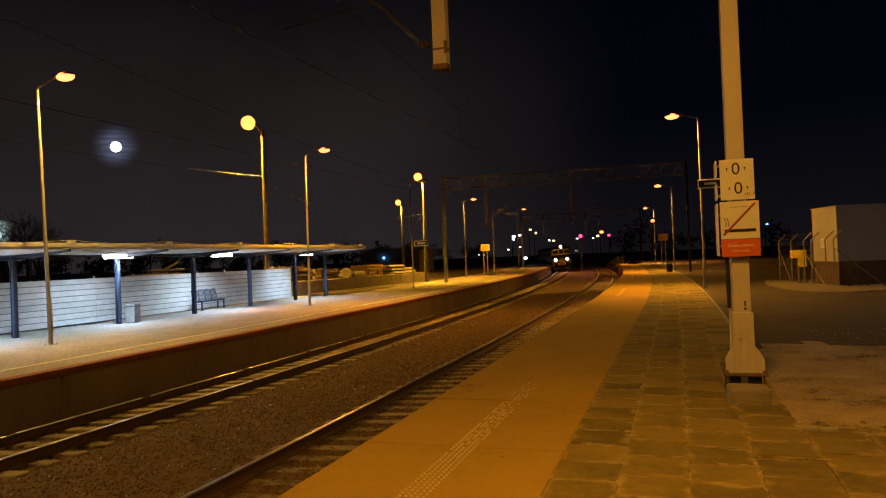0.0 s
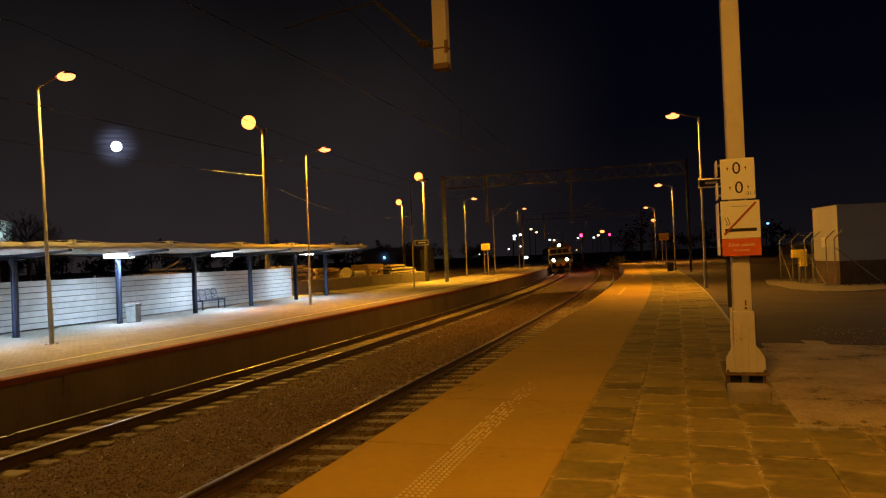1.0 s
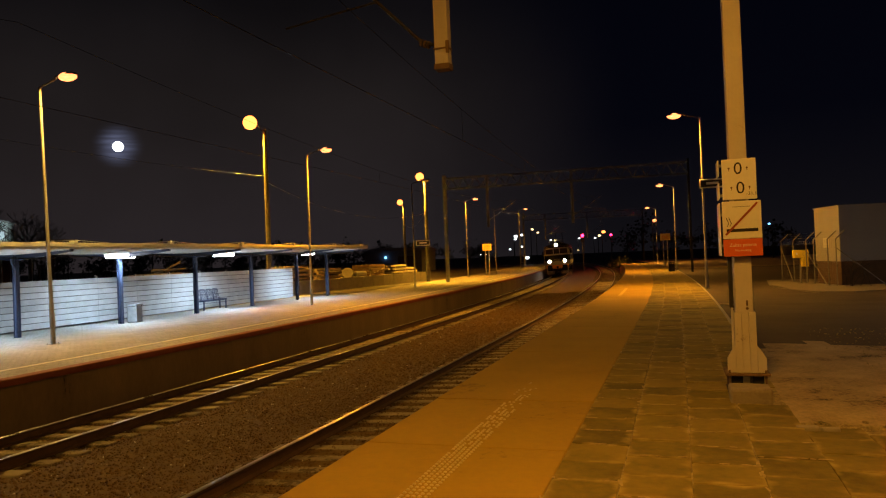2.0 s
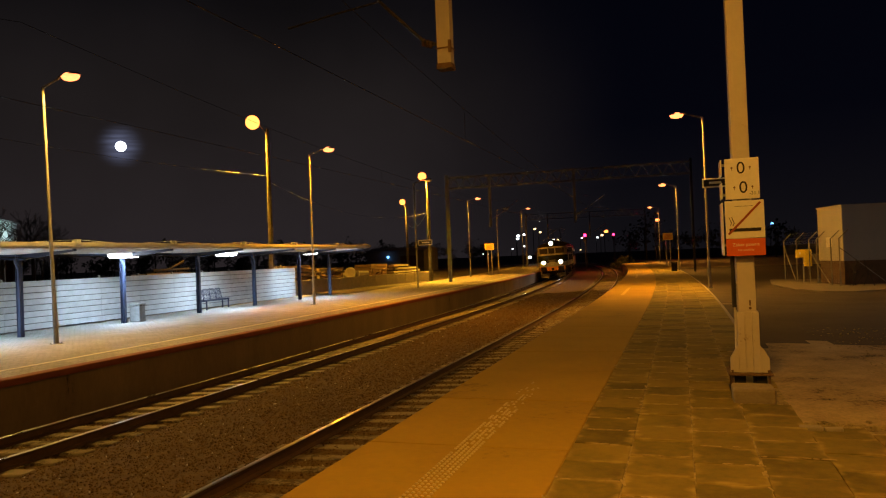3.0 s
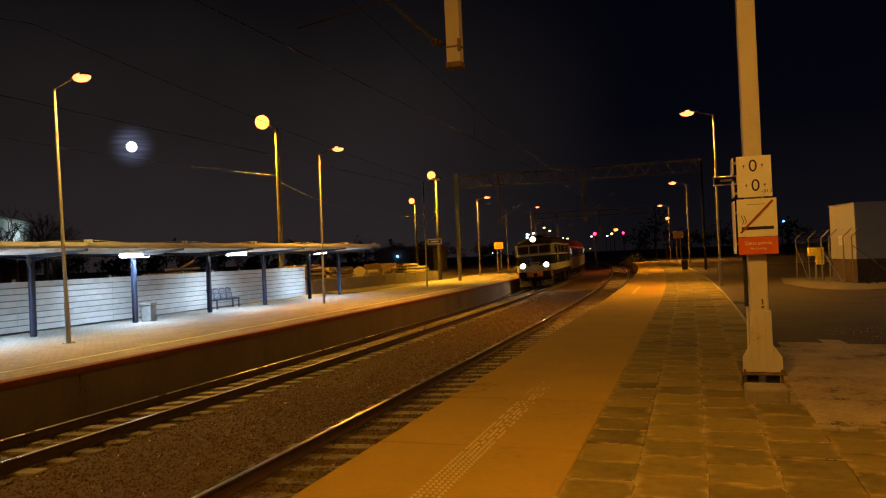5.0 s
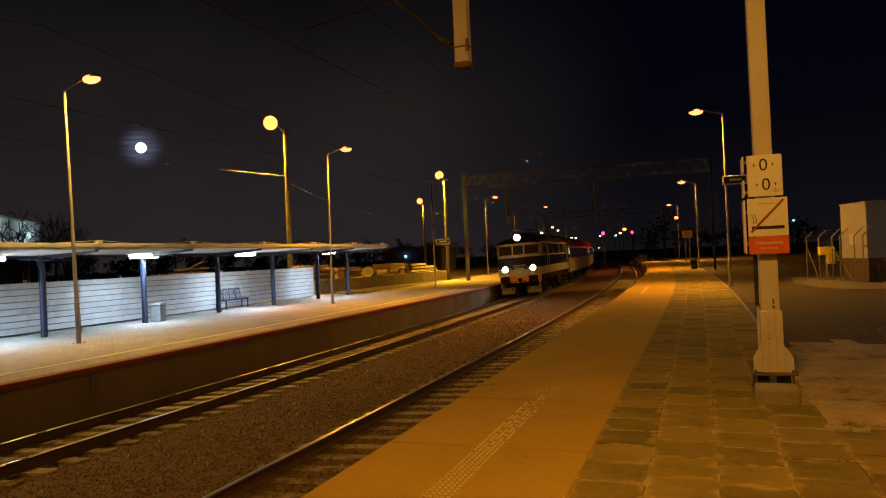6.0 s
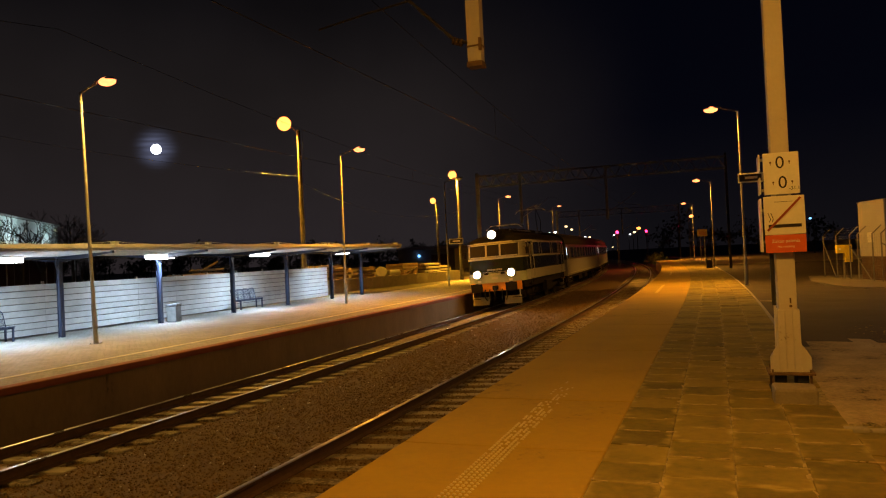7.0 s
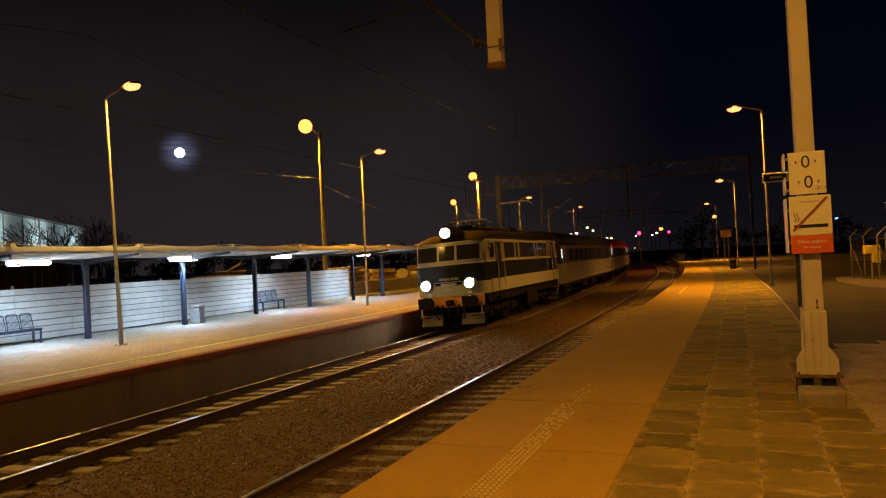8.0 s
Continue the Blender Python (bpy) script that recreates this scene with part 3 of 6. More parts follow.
def mast_lamp(m, height, watts, lean=(-0.35, -0.2), r=0.11, globe=0.34):
    """Concrete mast with a round yellow floodlight on a short angled bracket."""
    lamp = thing("mast_lamp", "tall concrete mast with a glaring yellow lamp", "street lamp", m, "yard masts")
    bm = bmesh.new()
    rod(bm, (0, 0, 0), (0, 0, height), r * 1.5, r, 10)
    part("mast", bm, M_MAST, lamp)
    bm = bmesh.new()
    hx, hy = lean
    tube(bm, [(0, 0, height - 0.3), (hx * 0.4, hy * 0.4, height + 0.15), (hx, hy, height + 0.45)], 0.03, 8)
    part("bracket", bm, M_POLE, lamp)
    bm = bmesh.new()
    rod(bm, (hx, hy, height + 0.42), (hx * 1.2, hy * 1.2, height + 0.80), 0.24, 0.12, 12)
    part("reflector", bm, M_POLE, lamp, smooth=True)
    bm = bmesh.new()
    bmesh.ops.create_uvsphere(bm, u_segments=16, v_segments=10, radius=globe, matrix=Matrix.Translation((hx, hy, height + 0.42)))
    b = part("bowl", bm, G_LAMPY, lamp, "glaring yellow globe", smooth=True)
    b.visible_shadow = False
    if watts:
        disc_light("lamp_glow", pose(hx, hy, height + 0.05), watts, SODIUM_YELLOW, 0.5, lamp, 118)
    return lamp


mast_lamp(pose(-23.2, 37.4, -0.3), 10.05, 2800, (-0.75, -0.35), globe=0.42)
mast_lamp(pose(-19.5, 55.4, Z_FAR), 8.2, 2400)
mast_lamp(pose(-30.7, 79.3, -0.2), 8.2, 700)

# moon
bm = bmesh.new()
bmesh.ops.create_uvsphere(bm, u_segments=32, v_segments=16, radius=10.0, matrix=Matrix.Translation(MOON * 1500))
tagged(part("moon", bm, G_MOON, None, smooth=True), "full pale moon in thin cloud", "moon", kind="structure")


# ---------------------------------------------------------------- near platform paving
def build_paving():
    # plain concrete plates along the edge, lamp amber put into their colour
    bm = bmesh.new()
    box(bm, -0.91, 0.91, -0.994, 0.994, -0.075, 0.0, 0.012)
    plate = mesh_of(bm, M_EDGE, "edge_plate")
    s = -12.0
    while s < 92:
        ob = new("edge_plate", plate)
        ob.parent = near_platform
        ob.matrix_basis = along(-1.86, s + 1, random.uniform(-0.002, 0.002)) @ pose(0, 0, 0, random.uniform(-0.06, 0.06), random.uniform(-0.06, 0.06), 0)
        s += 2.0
    # square slabs in four rows, sunk and tilted a little
    bm = bmesh.new()
    box(bm, -0.241, 0.241, -0.247, 0.247, -0.06, 0.0, 0.007)
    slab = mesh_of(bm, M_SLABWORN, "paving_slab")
    bm = bmesh.new()
    for k, l in enumerate((-0.705, -0.215, 0.275, 0.765)):
        s = -12.0 + (0.0, 0.21, 0.08, 0.33)[k]
        while s < 92:
            m = along(l + random.uniform(-0.004, 0.004), s, random.uniform(-0.006, 0.003)) @ pose(0, 0, 0, random.uniform(-0.75, 0.75), random.uniform(-0.75, 0.75), random.uniform(-0.7, 0.7))
            if 4.0 < s < 38.0:
                if not (k == 3 and 7.95 < s < 9.3):
                    ob = new("paving_slab", slab)
                    ob.parent, ob.matrix_basis = near_platform, m
            elif not (k == 3 and 7.95 < s < 9.3):
                box(bm, -0.241, 0.241, -0.247, 0.247, -0.06, 0.0, 0, m)
            s += 0.5
    for k, l in enumerate((1.26, 1.75, 2.24, 2.73, 3.22)):
        s = 0.1 + 0.17 * k
        while s < 7.2 - (0.0 if k < 2 else 0.3):
            m = pose(l, s, random.uniform(-0.035, -0.012), random.uniform(-1.6, 1.6), random.uniform(-1.6, 1.6), random.uniform(-1.5, 1.5))
            if s > 4.0 and k < 4:
                ob = new("paving_slab", slab)
                ob.parent, ob.matrix_basis = near_platform, m
            else:
                box(bm, -0.241, 0.241, -0.247, 0.247, -0.06, 0.0, 0, m)
            s += 0.5
    tagged(part("paving_slabs", bm, M_SLAB, near_platform, "mossy square concrete slabs with an amber lamp tint, farther off"), kind="stuff")
    ribbon("paving_bed", [(-0.95, -0.08), (-0.95, -0.013), (1.0, -0.013), (1.0, -0.08)], -14, 93, M_JOINT, "sand and moss in the slab joints", "paving")
    bm = bmesh.new()
    box(bm, 1.0, 3.6, -14, 7.35, -0.2, -0.036)
    tagged(part("paving_bed_side", bm, M_JOINT), "sandy bed of the old side paving", "paving", kind="structure")
    # pale sand and crumbs washed along the joints
    bm = bmesh.new()
    rng = random.Random(9)
    for l in (-0.95, -0.46, 0.03, 0.52):
        s = 3.5
        while s < 24:
            s += rng.expovariate(5.0)
            if noise.noise((l * 9, s * 0.9, 2.0)) < -0.05:
                continue
            r = rng.uniform(0.008, 0.024)
            bmesh.ops.create_icosphere(bm, subdivisions=1, radius=1, matrix=Matrix.LocRotScale(place(l + rng.gauss(0, 0.010), s, 0.0), Euler((0, 0, rng.uniform(-0.3, 0.3))), (r * 0.7, r * rng.uniform(1.5, 4.5), 0.006)))
    for k, l in enumerate((-0.705, -0.215, 0.275, 0.765)):
        s = 4.25 + (0.0, 0.21, 0.08, 0.33)[k]
        while s < 16:
            for _ in range(rng.choice((0, 1, 3, 5))):
                r = rng.uniform(0.008, 0.02)
                bmesh.ops.create_icosphere(bm, subdivisions=1, radius=1, matrix=Matrix.LocRotScale((l + rng.uniform(-0.24, 0.24), s + rng.gauss(0, 0.008), 0.0), None, (r * rng.uniform(1.5, 4), r * 0.7, 0.006)))
            s += 0.5
    tagged(part("joint_sand", bm, M_SAND), "pale sand and crumbs along the slab joints", "sand", kind="stuff")
    # raised studs, worn away farther along
    bm = bmesh.new()
    for i in range(112):
        s = 3.0 + i * 0.064
        for k in range(5):
            if random.random() < (s - 5.4) * 0.26:
                continue
            l = -1.905 + k * 0.045
            vs = bmesh.ops.create_cone(bm, cap_ends=True, segments=7, radius1=0.017, radius2=0.011, depth=0.010, matrix=Matrix.Translation((l, s, 0.0035)))["verts"]
    tagged(part("tactile_studs", bm, M_TACTILE), "band of small raised tactile studs, worn away farther along", "tactile paving", kind="stuff")
    for s0, s1 in ((27.0, 32.5), (43.5, 49.0), (60.0, 65.0)):
        ribbon("platform_marking", [(-2.10, -0.002), (-2.10, 0.006), (-1.98, 0.006), (-1.98, -0.002)], s0, s1, M_FAINTLINE, "short worn pale line on the near platform", "safety line", step=1.0)
    bm = bmesh.new()
    box(bm, 1.08, 1.62, 22.0, 22.10, -0.2, 0.01, 0.005)
    tagged(part("kerb_return", bm, M_CONCRETE), "short concrete kerb running off the platform", "kerb", kind="structure")
    bm = bmesh.new()
    for x0, x1, dz in ((1.00, 1.19, 0.004), (1.20, 1.36, -0.004)):
        box(bm, x0, x1, 7.10, 7.20, -0.16, dz, 0.015, pose(0, 0, 0, 0, 0, 0.4))
    for v in bm.verts:
        v.co += Vector((noise.noise(v.co * 21) * 0.012, noise.noise(v.co * 17) * 0.014, noise.noise(v.co * 19) * 0.006))
    tagged(part("broken_kerb", bm, M_CONCRETE), "broken pale kerb stone at the old slabs' edge", "kerb", kind="structure")
    # chips of broken mortar beside the old slabs
    bm = bmesh.new()
    for _ in range(70):
        x, y = random.uniform(0.95, 2.4), random.gauss(7.32, 0.07)
        r = random.uniform(0.015, 0.05)
        bmesh.ops.create_icosphere(bm, subdivisions=1, radius=1, matrix=Matrix.LocRotScale((x, y, -0.03), Euler((0, 0, random.uniform(0, 3))), (r * 1.4, r, r * 0.5)))
    for _ in range(1500):
        x, y = random.uniform(1.15, 6.5), random.uniform(7.4, 16)
        r = random.uniform(0.005, 0.019)
        bmesh.ops.create_icosphere(bm, subdivisions=1, radius=1, matrix=Matrix.LocRotScale((x, y, -0.045 + 0.04 * noise.noise((x * 0.7, y * 0.7, 3.0)) - 0.01), None, (r, r, r * 0.7)))
    tagged(part("gravel", bm, M_JOINT), "loose chips and gravel on the dirt", "gravel", kind="stuff")


build_paving()


# ---------------------------------------------------------------- portal gantries of the overhead line
def truss(bm, x0, x1, z0, z1, y0, y1, bay=0.9, r=0.035):
    for y in (y0, y1):
        for z in (z0, z1):
            box(bm, x0, x1, y - r, y + r, z - r, z + r)
        n = max(2, int((x1 - x0) / bay))
        for i in range(n):
            a, b = x0 + (x1 - x0) * i / n, x0 + (x1 - x0) * (i + 0.5) / n
            c = x0 + (x1 - x0) * (i + 1) / n
            rod(bm, (a, y, z0), (b, y, z1), 0.022, seg=5, caps=False)
            rod(bm, (b, y, z1), (c, y, z0), 0.022, seg=5, caps=False)
    n = max(2, int((x1 - x0) / (bay * 2)))
    for i in range(n + 1):
        x = x0 + (x1 - x0) * i / n
        for z in (z0, z1):
            rod(bm, (x, y0, z), (x, y1, z), 0.02, seg=5, caps=False)


def laced_column(bm, x, y, z0, z1, w=0.2, d=0.28):
    for k in (-1, 1):
        box(bm, x - w / 2, x + w / 2, y + k * d / 2 - 0.02, y + k * d / 2 + 0.02, z0, z1)
        for e in (-1, 1):
            box(bm, x + e * w / 2 - 0.012, x + e * w / 2 + 0.012, y + k * d / 2 - (0.07 if k > 0 else 0.0), y + k * d / 2 + (0.0 if k > 0 else 0.07), z0, z1)
    z, k = z0 + 0.3, 1
    while z < z1 - 0.6:
        for e in (-1, 1):
            rod(bm, (x + e * w / 2, y - d / 2 * k, z), (x + e * w / 2, y + d / 2 * k, z + 0.5), 0.016, seg=5, caps=False)
        z, k = z + 0.5, -k


def gantry_near():
    g = thing("portal_gantry", "cream-painted steel portal gantry standing on the near platform", "gantry", pose(0.69, 8.9, 0))
    bm = bmesh.new()
    box(bm, -0.095, 0.095, -0.12, 0.12, 0.84, 8.3, 0.012)
    part("column", bm, M_CREAM, g)
    bm = bmesh.new()
    box(bm, -0.115, -0.035, -0.15, 0.15, 0.21, 0.90, 0.008)
    box(bm, 0.0375, 0.115, -0.15, 0.15, 0.21, 0.90, 0.008)
    box(bm, -0.035, 0.0375, -0.135, 0.13, 0.21, 0.90, 0.004)
    part("column_shoe", bm, M_CREAM, g, "rust-stained riveted column foot")
    for k in (-1, 1):
        bm = bmesh.new()
        pts = [(k * 0.115, 0.22), (k * 0.205, 0.22), (k * 0.205, 0.38), (k * 0.16, 0.46), (k * 0.115, 0.52)]
        fr = [bm.verts.new((x, -0.165, z)) for x, z in pts]
        bk = [bm.verts.new((x, -0.125, z)) for x, z in pts]
        bm.faces.new(fr), bm.faces.new(bk)
        for i in range(5):
            bm.faces.new((fr[i], fr[(i + 1) % 5], bk[(i + 1) % 5], bk[i]))
        part("gusset", bm, M_CREAM, g)
    bm = bmesh.new()
    box(bm, -0.235, 0.235, -0.23, 0.23, 0.19, 0.215, 0.004)
    for x in (-0.19, 0.19):
        for y in (-0.19, 0.19):
            rod(bm, (x, y, 0.0), (x, y, 0.25), 0.014, seg=6)
    part("base_plate", bm, M_RUST, g, "rust-stained steel base plate with bolts")
    bm = bmesh.new()
    rod(bm, (0.03, -0.121, 0.94), (0.03, -0.135, 0.94), 0.016, seg=8)
    rod(bm, (0.03, -0.121, 0.97), (0.03, -0.128, 1.03), 0.010, seg=6)
    part("earthing_bolt", bm, M_RUST, g)
    bm = bmesh.new()
    rod(bm, (-0.135, -0.10, 0.95), (-0.135, -0.10, 1.62), 0.022, seg=10)
    part("cable_duct", bm, M_BLACK, g, "black plastic cable duct")
    bm = bmesh.new()
    rod(bm, (-0.135, -0.10, 0.3), (-0.128, -0.10, 0.95), 0.013, seg=8)
    part("cable_pipe", bm, M_CREAM, g)
    bm = bmesh.new()
    truss(bm, -17.6, 0.1, 7.35, 8.25, -0.3, 0.3)
    part("beam", bm, M_CREAM, g, "lattice beam across both tracks")
    bm = bmesh.new()
    laced_column(bm, -17.7, 0, Z_FAR, 8.3)
    part("column", bm, M_CREAM, g)
    # hanging post with a rusty end and a registration arm
    bm = bmesh.new()
    box(bm, -3.59, -3.405, -0.08, 0.08, 4.17, 7.6, 0.008)
    part("hanger", bm, M_CREAM, g, "cream hanging post with rust bands")
    bm = bmesh.new()
    box(bm, -3.60, -3.395, -0.09, 0.09, 4.10, 4.172, 0.005)
    part("hanger_end", bm, M_RUST, g, "rusty clamp at the hanging post's end")
    bm = bmesh.new()
    box(bm, -3.60, -3.395, -0.09, 0.09, 4.36, 4.378)
    box(bm, -3.43, -3.395, -0.10, -0.06, 4.30, 4.46)
    part("clamp", bm, M_RUST, g)
    # stay and arm coloured dark to look dimly lit
    bm = bmesh.new()
    tube(bm, [(-3.60, 0, 4.44), (-3.80, 0, 4.52), (-4.52, 0, 5.25), (-5.16, 0, 5.9)], 0.022, 8)
    part("stay_tube", bm, M_UNLITSTEEL, g)
    bm = bmesh.new()
    tube(bm, [(-4.40, 0, 5.13), (-5.05, 0, 5.06), (-5.80, 0, 4.96)], 0.014, 8)
    part("registration_arm", bm, M_UNLITSTEEL, g)
    bm = bmesh.new()
    for i in range(3):
        rod(bm, (-3.68 - 0.05 * i, 0, 4.45 + 0.02 * i), (-3.70 - 0.05 * i, 0, 4.458 + 0.02 * i), 0.05, seg=10)
    part("insulator", bm, M_PLINTH, g)
    f = thing("foundation", "chipped concrete foundation block at the gantry column's foot", "foundation", pose(0.68, 8.9, 0))
    bm = bmesh.new()
    box(bm, -0.215, 0.20, -0.80, -0.42, -0.2, 0.15, 0.03)
    for v in bm.verts:
        v.co += Vector((noise.noise(v.co * 9) * 0.012, noise.noise(v.co * 7) * 0.012, noise.noise(v.co * 8) * 0.012))
    part("block", bm, M_SLEEPER, f)
    # no real hole here: a dark sheet stands in for the pit's shade
    bm = bmesh.new()
    box(bm, -0.20, 0.20, -0.42, 0.25, -0.2, 0.012)
    part("pit_shade", bm, M_SOIL, f, "dark sheet standing in for the shaded pit round the bolts")
    # black blocks filling the dark gap under the base plate
    for x in (-0.1, 0.12):
        bm = bmesh.new()
        box(bm, x - 0.06, x + 0.06, -0.18, 0.18, 0.0, 0.19, 0.01)
        part("plinth_stub", bm, M_BLACK, f)
    return g


def sign_plates():
    y = 8.73
    s = thing("track_sign", "white enamel plate with two black zeros on the gantry column", "sign", pose(0.69, y, 2.405))
    bm = bmesh.new()
    box(bm, -0.18, 0.18, -0.012, 0.004, -0.23, 0.23, 0.006)
    part("plate", bm, M_SIGNWHITE, s)
    for z in (-0.21, 0.05):
        bm = bmesh.new()
        box(bm, -0.222, -0.208, 0.02, 0.38, z, z + 0.18, 0.003)
        part("side_plate", bm, M_SIGNWHITE, s)
    for z0, z1, xa, xb in ((-0.19, -0.16, -0.21, 0.12), (0.15, 0.18, -0.21, 0.12), (-0.28, -0.23, -0.06, 0.06)):
        bm = bmesh.new()
        box(bm, xa, xb, 0.006, 0.03, z0, z1)
        part("bracket", bm, M_POLE, s)
    for z, x in ((0.115, -0.01), (-0.105, 0.01)):
        o = words("0", 0.19, M_SIGNBLACK, s, pose(x, -0.0135, z, 90), "numeral")
        for e in (-1, 1):
            bm = bmesh.new()
            rod(bm, (x + e * 0.095, -0.012, z + 0.01), (x + e * 0.095, -0.019, z + 0.01), 0.011, seg=8)
            box(bm, x + e * 0.095 - 0.003, x + e * 0.095 + 0.003, -0.0135, -0.012, z - 0.02, z + 0.01)
            part("rivet", bm, M_RUST, s, "rust-streaked rivet")
    words("-31.1", 0.055, M_SIGNBLACK, s, pose(0.125, -0.0135, -0.17, 90), "small_numerals")
    s = thing("no_smoking_sign", "white and orange no smoking sign on the gantry column", "sign", pose(0.70, y - 0.01, 1.845))
    bm = bmesh.new()
    box(bm, -0.205, 0.205, -0.012, 0.004, -0.113, 0.312, 0.005)
    part("plate", bm, M_SIGNWHITE, s)
    bm = bmesh.new()
    box(bm, -0.205, 0.205, -0.013, 0.004, -0.312, -0.117, 0.005)
    part("orange_panel", bm, M_SIGNORANGE, s, "orange lower panel")
    bm = bmesh.new()
    box(bm, -0.238, -0.222, 0.02, 0.40, -0.30, 0.30, 0.004)
    part("side_plate", bm, M_SIGNWHITE, s)
    for z0 in (-0.2, 0.15):
        bm = bmesh.new()
        box(bm, -0.22, 0.12, 0.006, 0.03, z0, z0 + 0.03)
        part("bracket", bm, M_POLE, s)
    bm = bmesh.new()
    box(bm, -0.165, 0.165, -0.0155, -0.012, -0.035, 0.0)
    part("cigarette", bm, M_SIGNBLACK, s, "dark cigarette pictogram")
    for k in (0, 1):
        bm = bmesh.new()
        tube(bm, [(-0.155 + 0.028 * k, -0.013, 0.03), (-0.14 + 0.028 * k, -0.013, 0.06), (-0.155 + 0.028 * k, -0.013, 0.10), (-0.165 + 0.028 * k, -0.013, 0.13)], 0.004, 5)
        part("smoke_curl", bm, M_SIGNBLACK, s)
    bm = bmesh.new()
    box(bm, -0.10, 0.09, -0.014, -0.012, 0.246, 0.250)
    part("printed_line", bm, M_SIGNBLACK, s)
    bm = bmesh.new()
    box(bm, -0.245, 0.245, -0.0185, -0.0155, -0.012, 0.012, 0, pose(-0.005, 0, 0.11, 0, -46, 0))
    part("slash", bm, M_SIGNRED, s, "brown-red slash across the pictogram")
    words("Zakaz palenia", 0.052, M_SIGNWHITE, s, pose(0.0, -0.0145, -0.185, 90))
    words("No smoking", 0.034, M_SIGNWHITE, s, pose(0.0, -0.0145, -0.245, 90))


def gantry_far():
    g = thing("portal_gantry", "distant steel portal gantry spanning both tracks", "gantry", along(0, 53.6, 0))
    # the right column gets the darkened steel, as if no lamp reached it
    for l, z, w in ((-16.0, Z_FAR, 0.22), (1.9, -0.1, 0.13)):
        bm = bmesh.new()
        laced_column(bm, l, 0, z, 8.0, w, w * 1.35)
        part("column", bm, M_GANTRY if w > 0.2 else M_UNLITSTEEL, g)
    bm = bmesh.new()
    truss(bm, -15.9, 1.85, 6.95, 7.75, -0.25, 0.25)
    part("beam", bm, M_GANTRY, g)
    for l in (-12.65, -6.3):
        bm = bmesh.new()
        box(bm, l - 0.09, l + 0.09, -0.08, 0.08, 3.85, 7.7, 0.006)
        part("hanger", bm, M_GANTRY, g)
        bm = bmesh.new()
        tube(bm, [(l + 0.09, 0, 4.4), (l + 0.9, 0, 4.9), (l + 2.2, 0, 5.8)], 0.022, 6)
        tube(bm, [(l + 1.0, 0, 4.95), (l + 2.4, 0, 4.75)], 0.015, 6)
        part("stay_tube", bm, M_GALV, g)
    g2 = copy_thing(g, along(0, 112, 0))
    return g


def overhead_wires():
    for l, zc in ((-4.75, 4.42), (AXIS_L, 4.45)):
        bm = bmesh.new()
        span = [(-14, 8.9), (8.9, 53.6), (53.6, 112), (112, 175)]
        for a, b in span:
            n = 12
            cat = []
            for i in range(n + 1):
                u = i / n
                s = a + (b - a) * u
                cat.append(place(l, s, zc + 0.30 + 1.0 * (2 * u - 1) ** 2))
                if 0 < i < n and i % 2 == 0:
                    rod(bm, place(l, s, zc), cat[-1], 0.004, seg=4, caps=False)
            for p, q in zip(cat, cat[1:]):
                rod(bm, p, q, 0.005, seg=6, caps=False)
        part_cat = part("catenary_wire", bm, M_CABLE, None)
        tagged(part_cat, "sagging carrier cable with droppers above the track", "overhead wire", "overhead wires")
        bm = bmesh.new()
        s = -14.0
        while s < 175:
            rod(bm, place(l, s, zc), place(l, s + 3, zc), 0.006, seg=10, caps=False)
            s += 3.0
        tagged(part("contact_wire", bm, M_LEAD, None, smooth=True), "shiny copper contact wire above the track", "overhead wire", "overhead wires")
    bm = bmesh.new()
    for a, b, sag in (((-23.2, 37.4, 6.95), (-34, 22, 9.1), 0.3), ((-19.5, 55.4, 5.6), (-30.7, 79.3, 5.9), 0.9), ((-19.5, 55.4, 5.4), (-23.2, 37.4, 6.6), 1.15)):
        a, b = Vector(a), Vector(b)
        pts = [a.lerp(b, i / 14) - Vector((0, 0, sag * 4 * (i / 14) * (1 - i / 14))) for i in range(15)]
        tube(bm, pts, 0.009, 5)
    tagged(part("mast_cable", bm, M_GANTRY, None), "slack pale cables strung between the yard masts", "cable")


gantry_near()
sign_plates()
gantry_far()
overhead_wires()


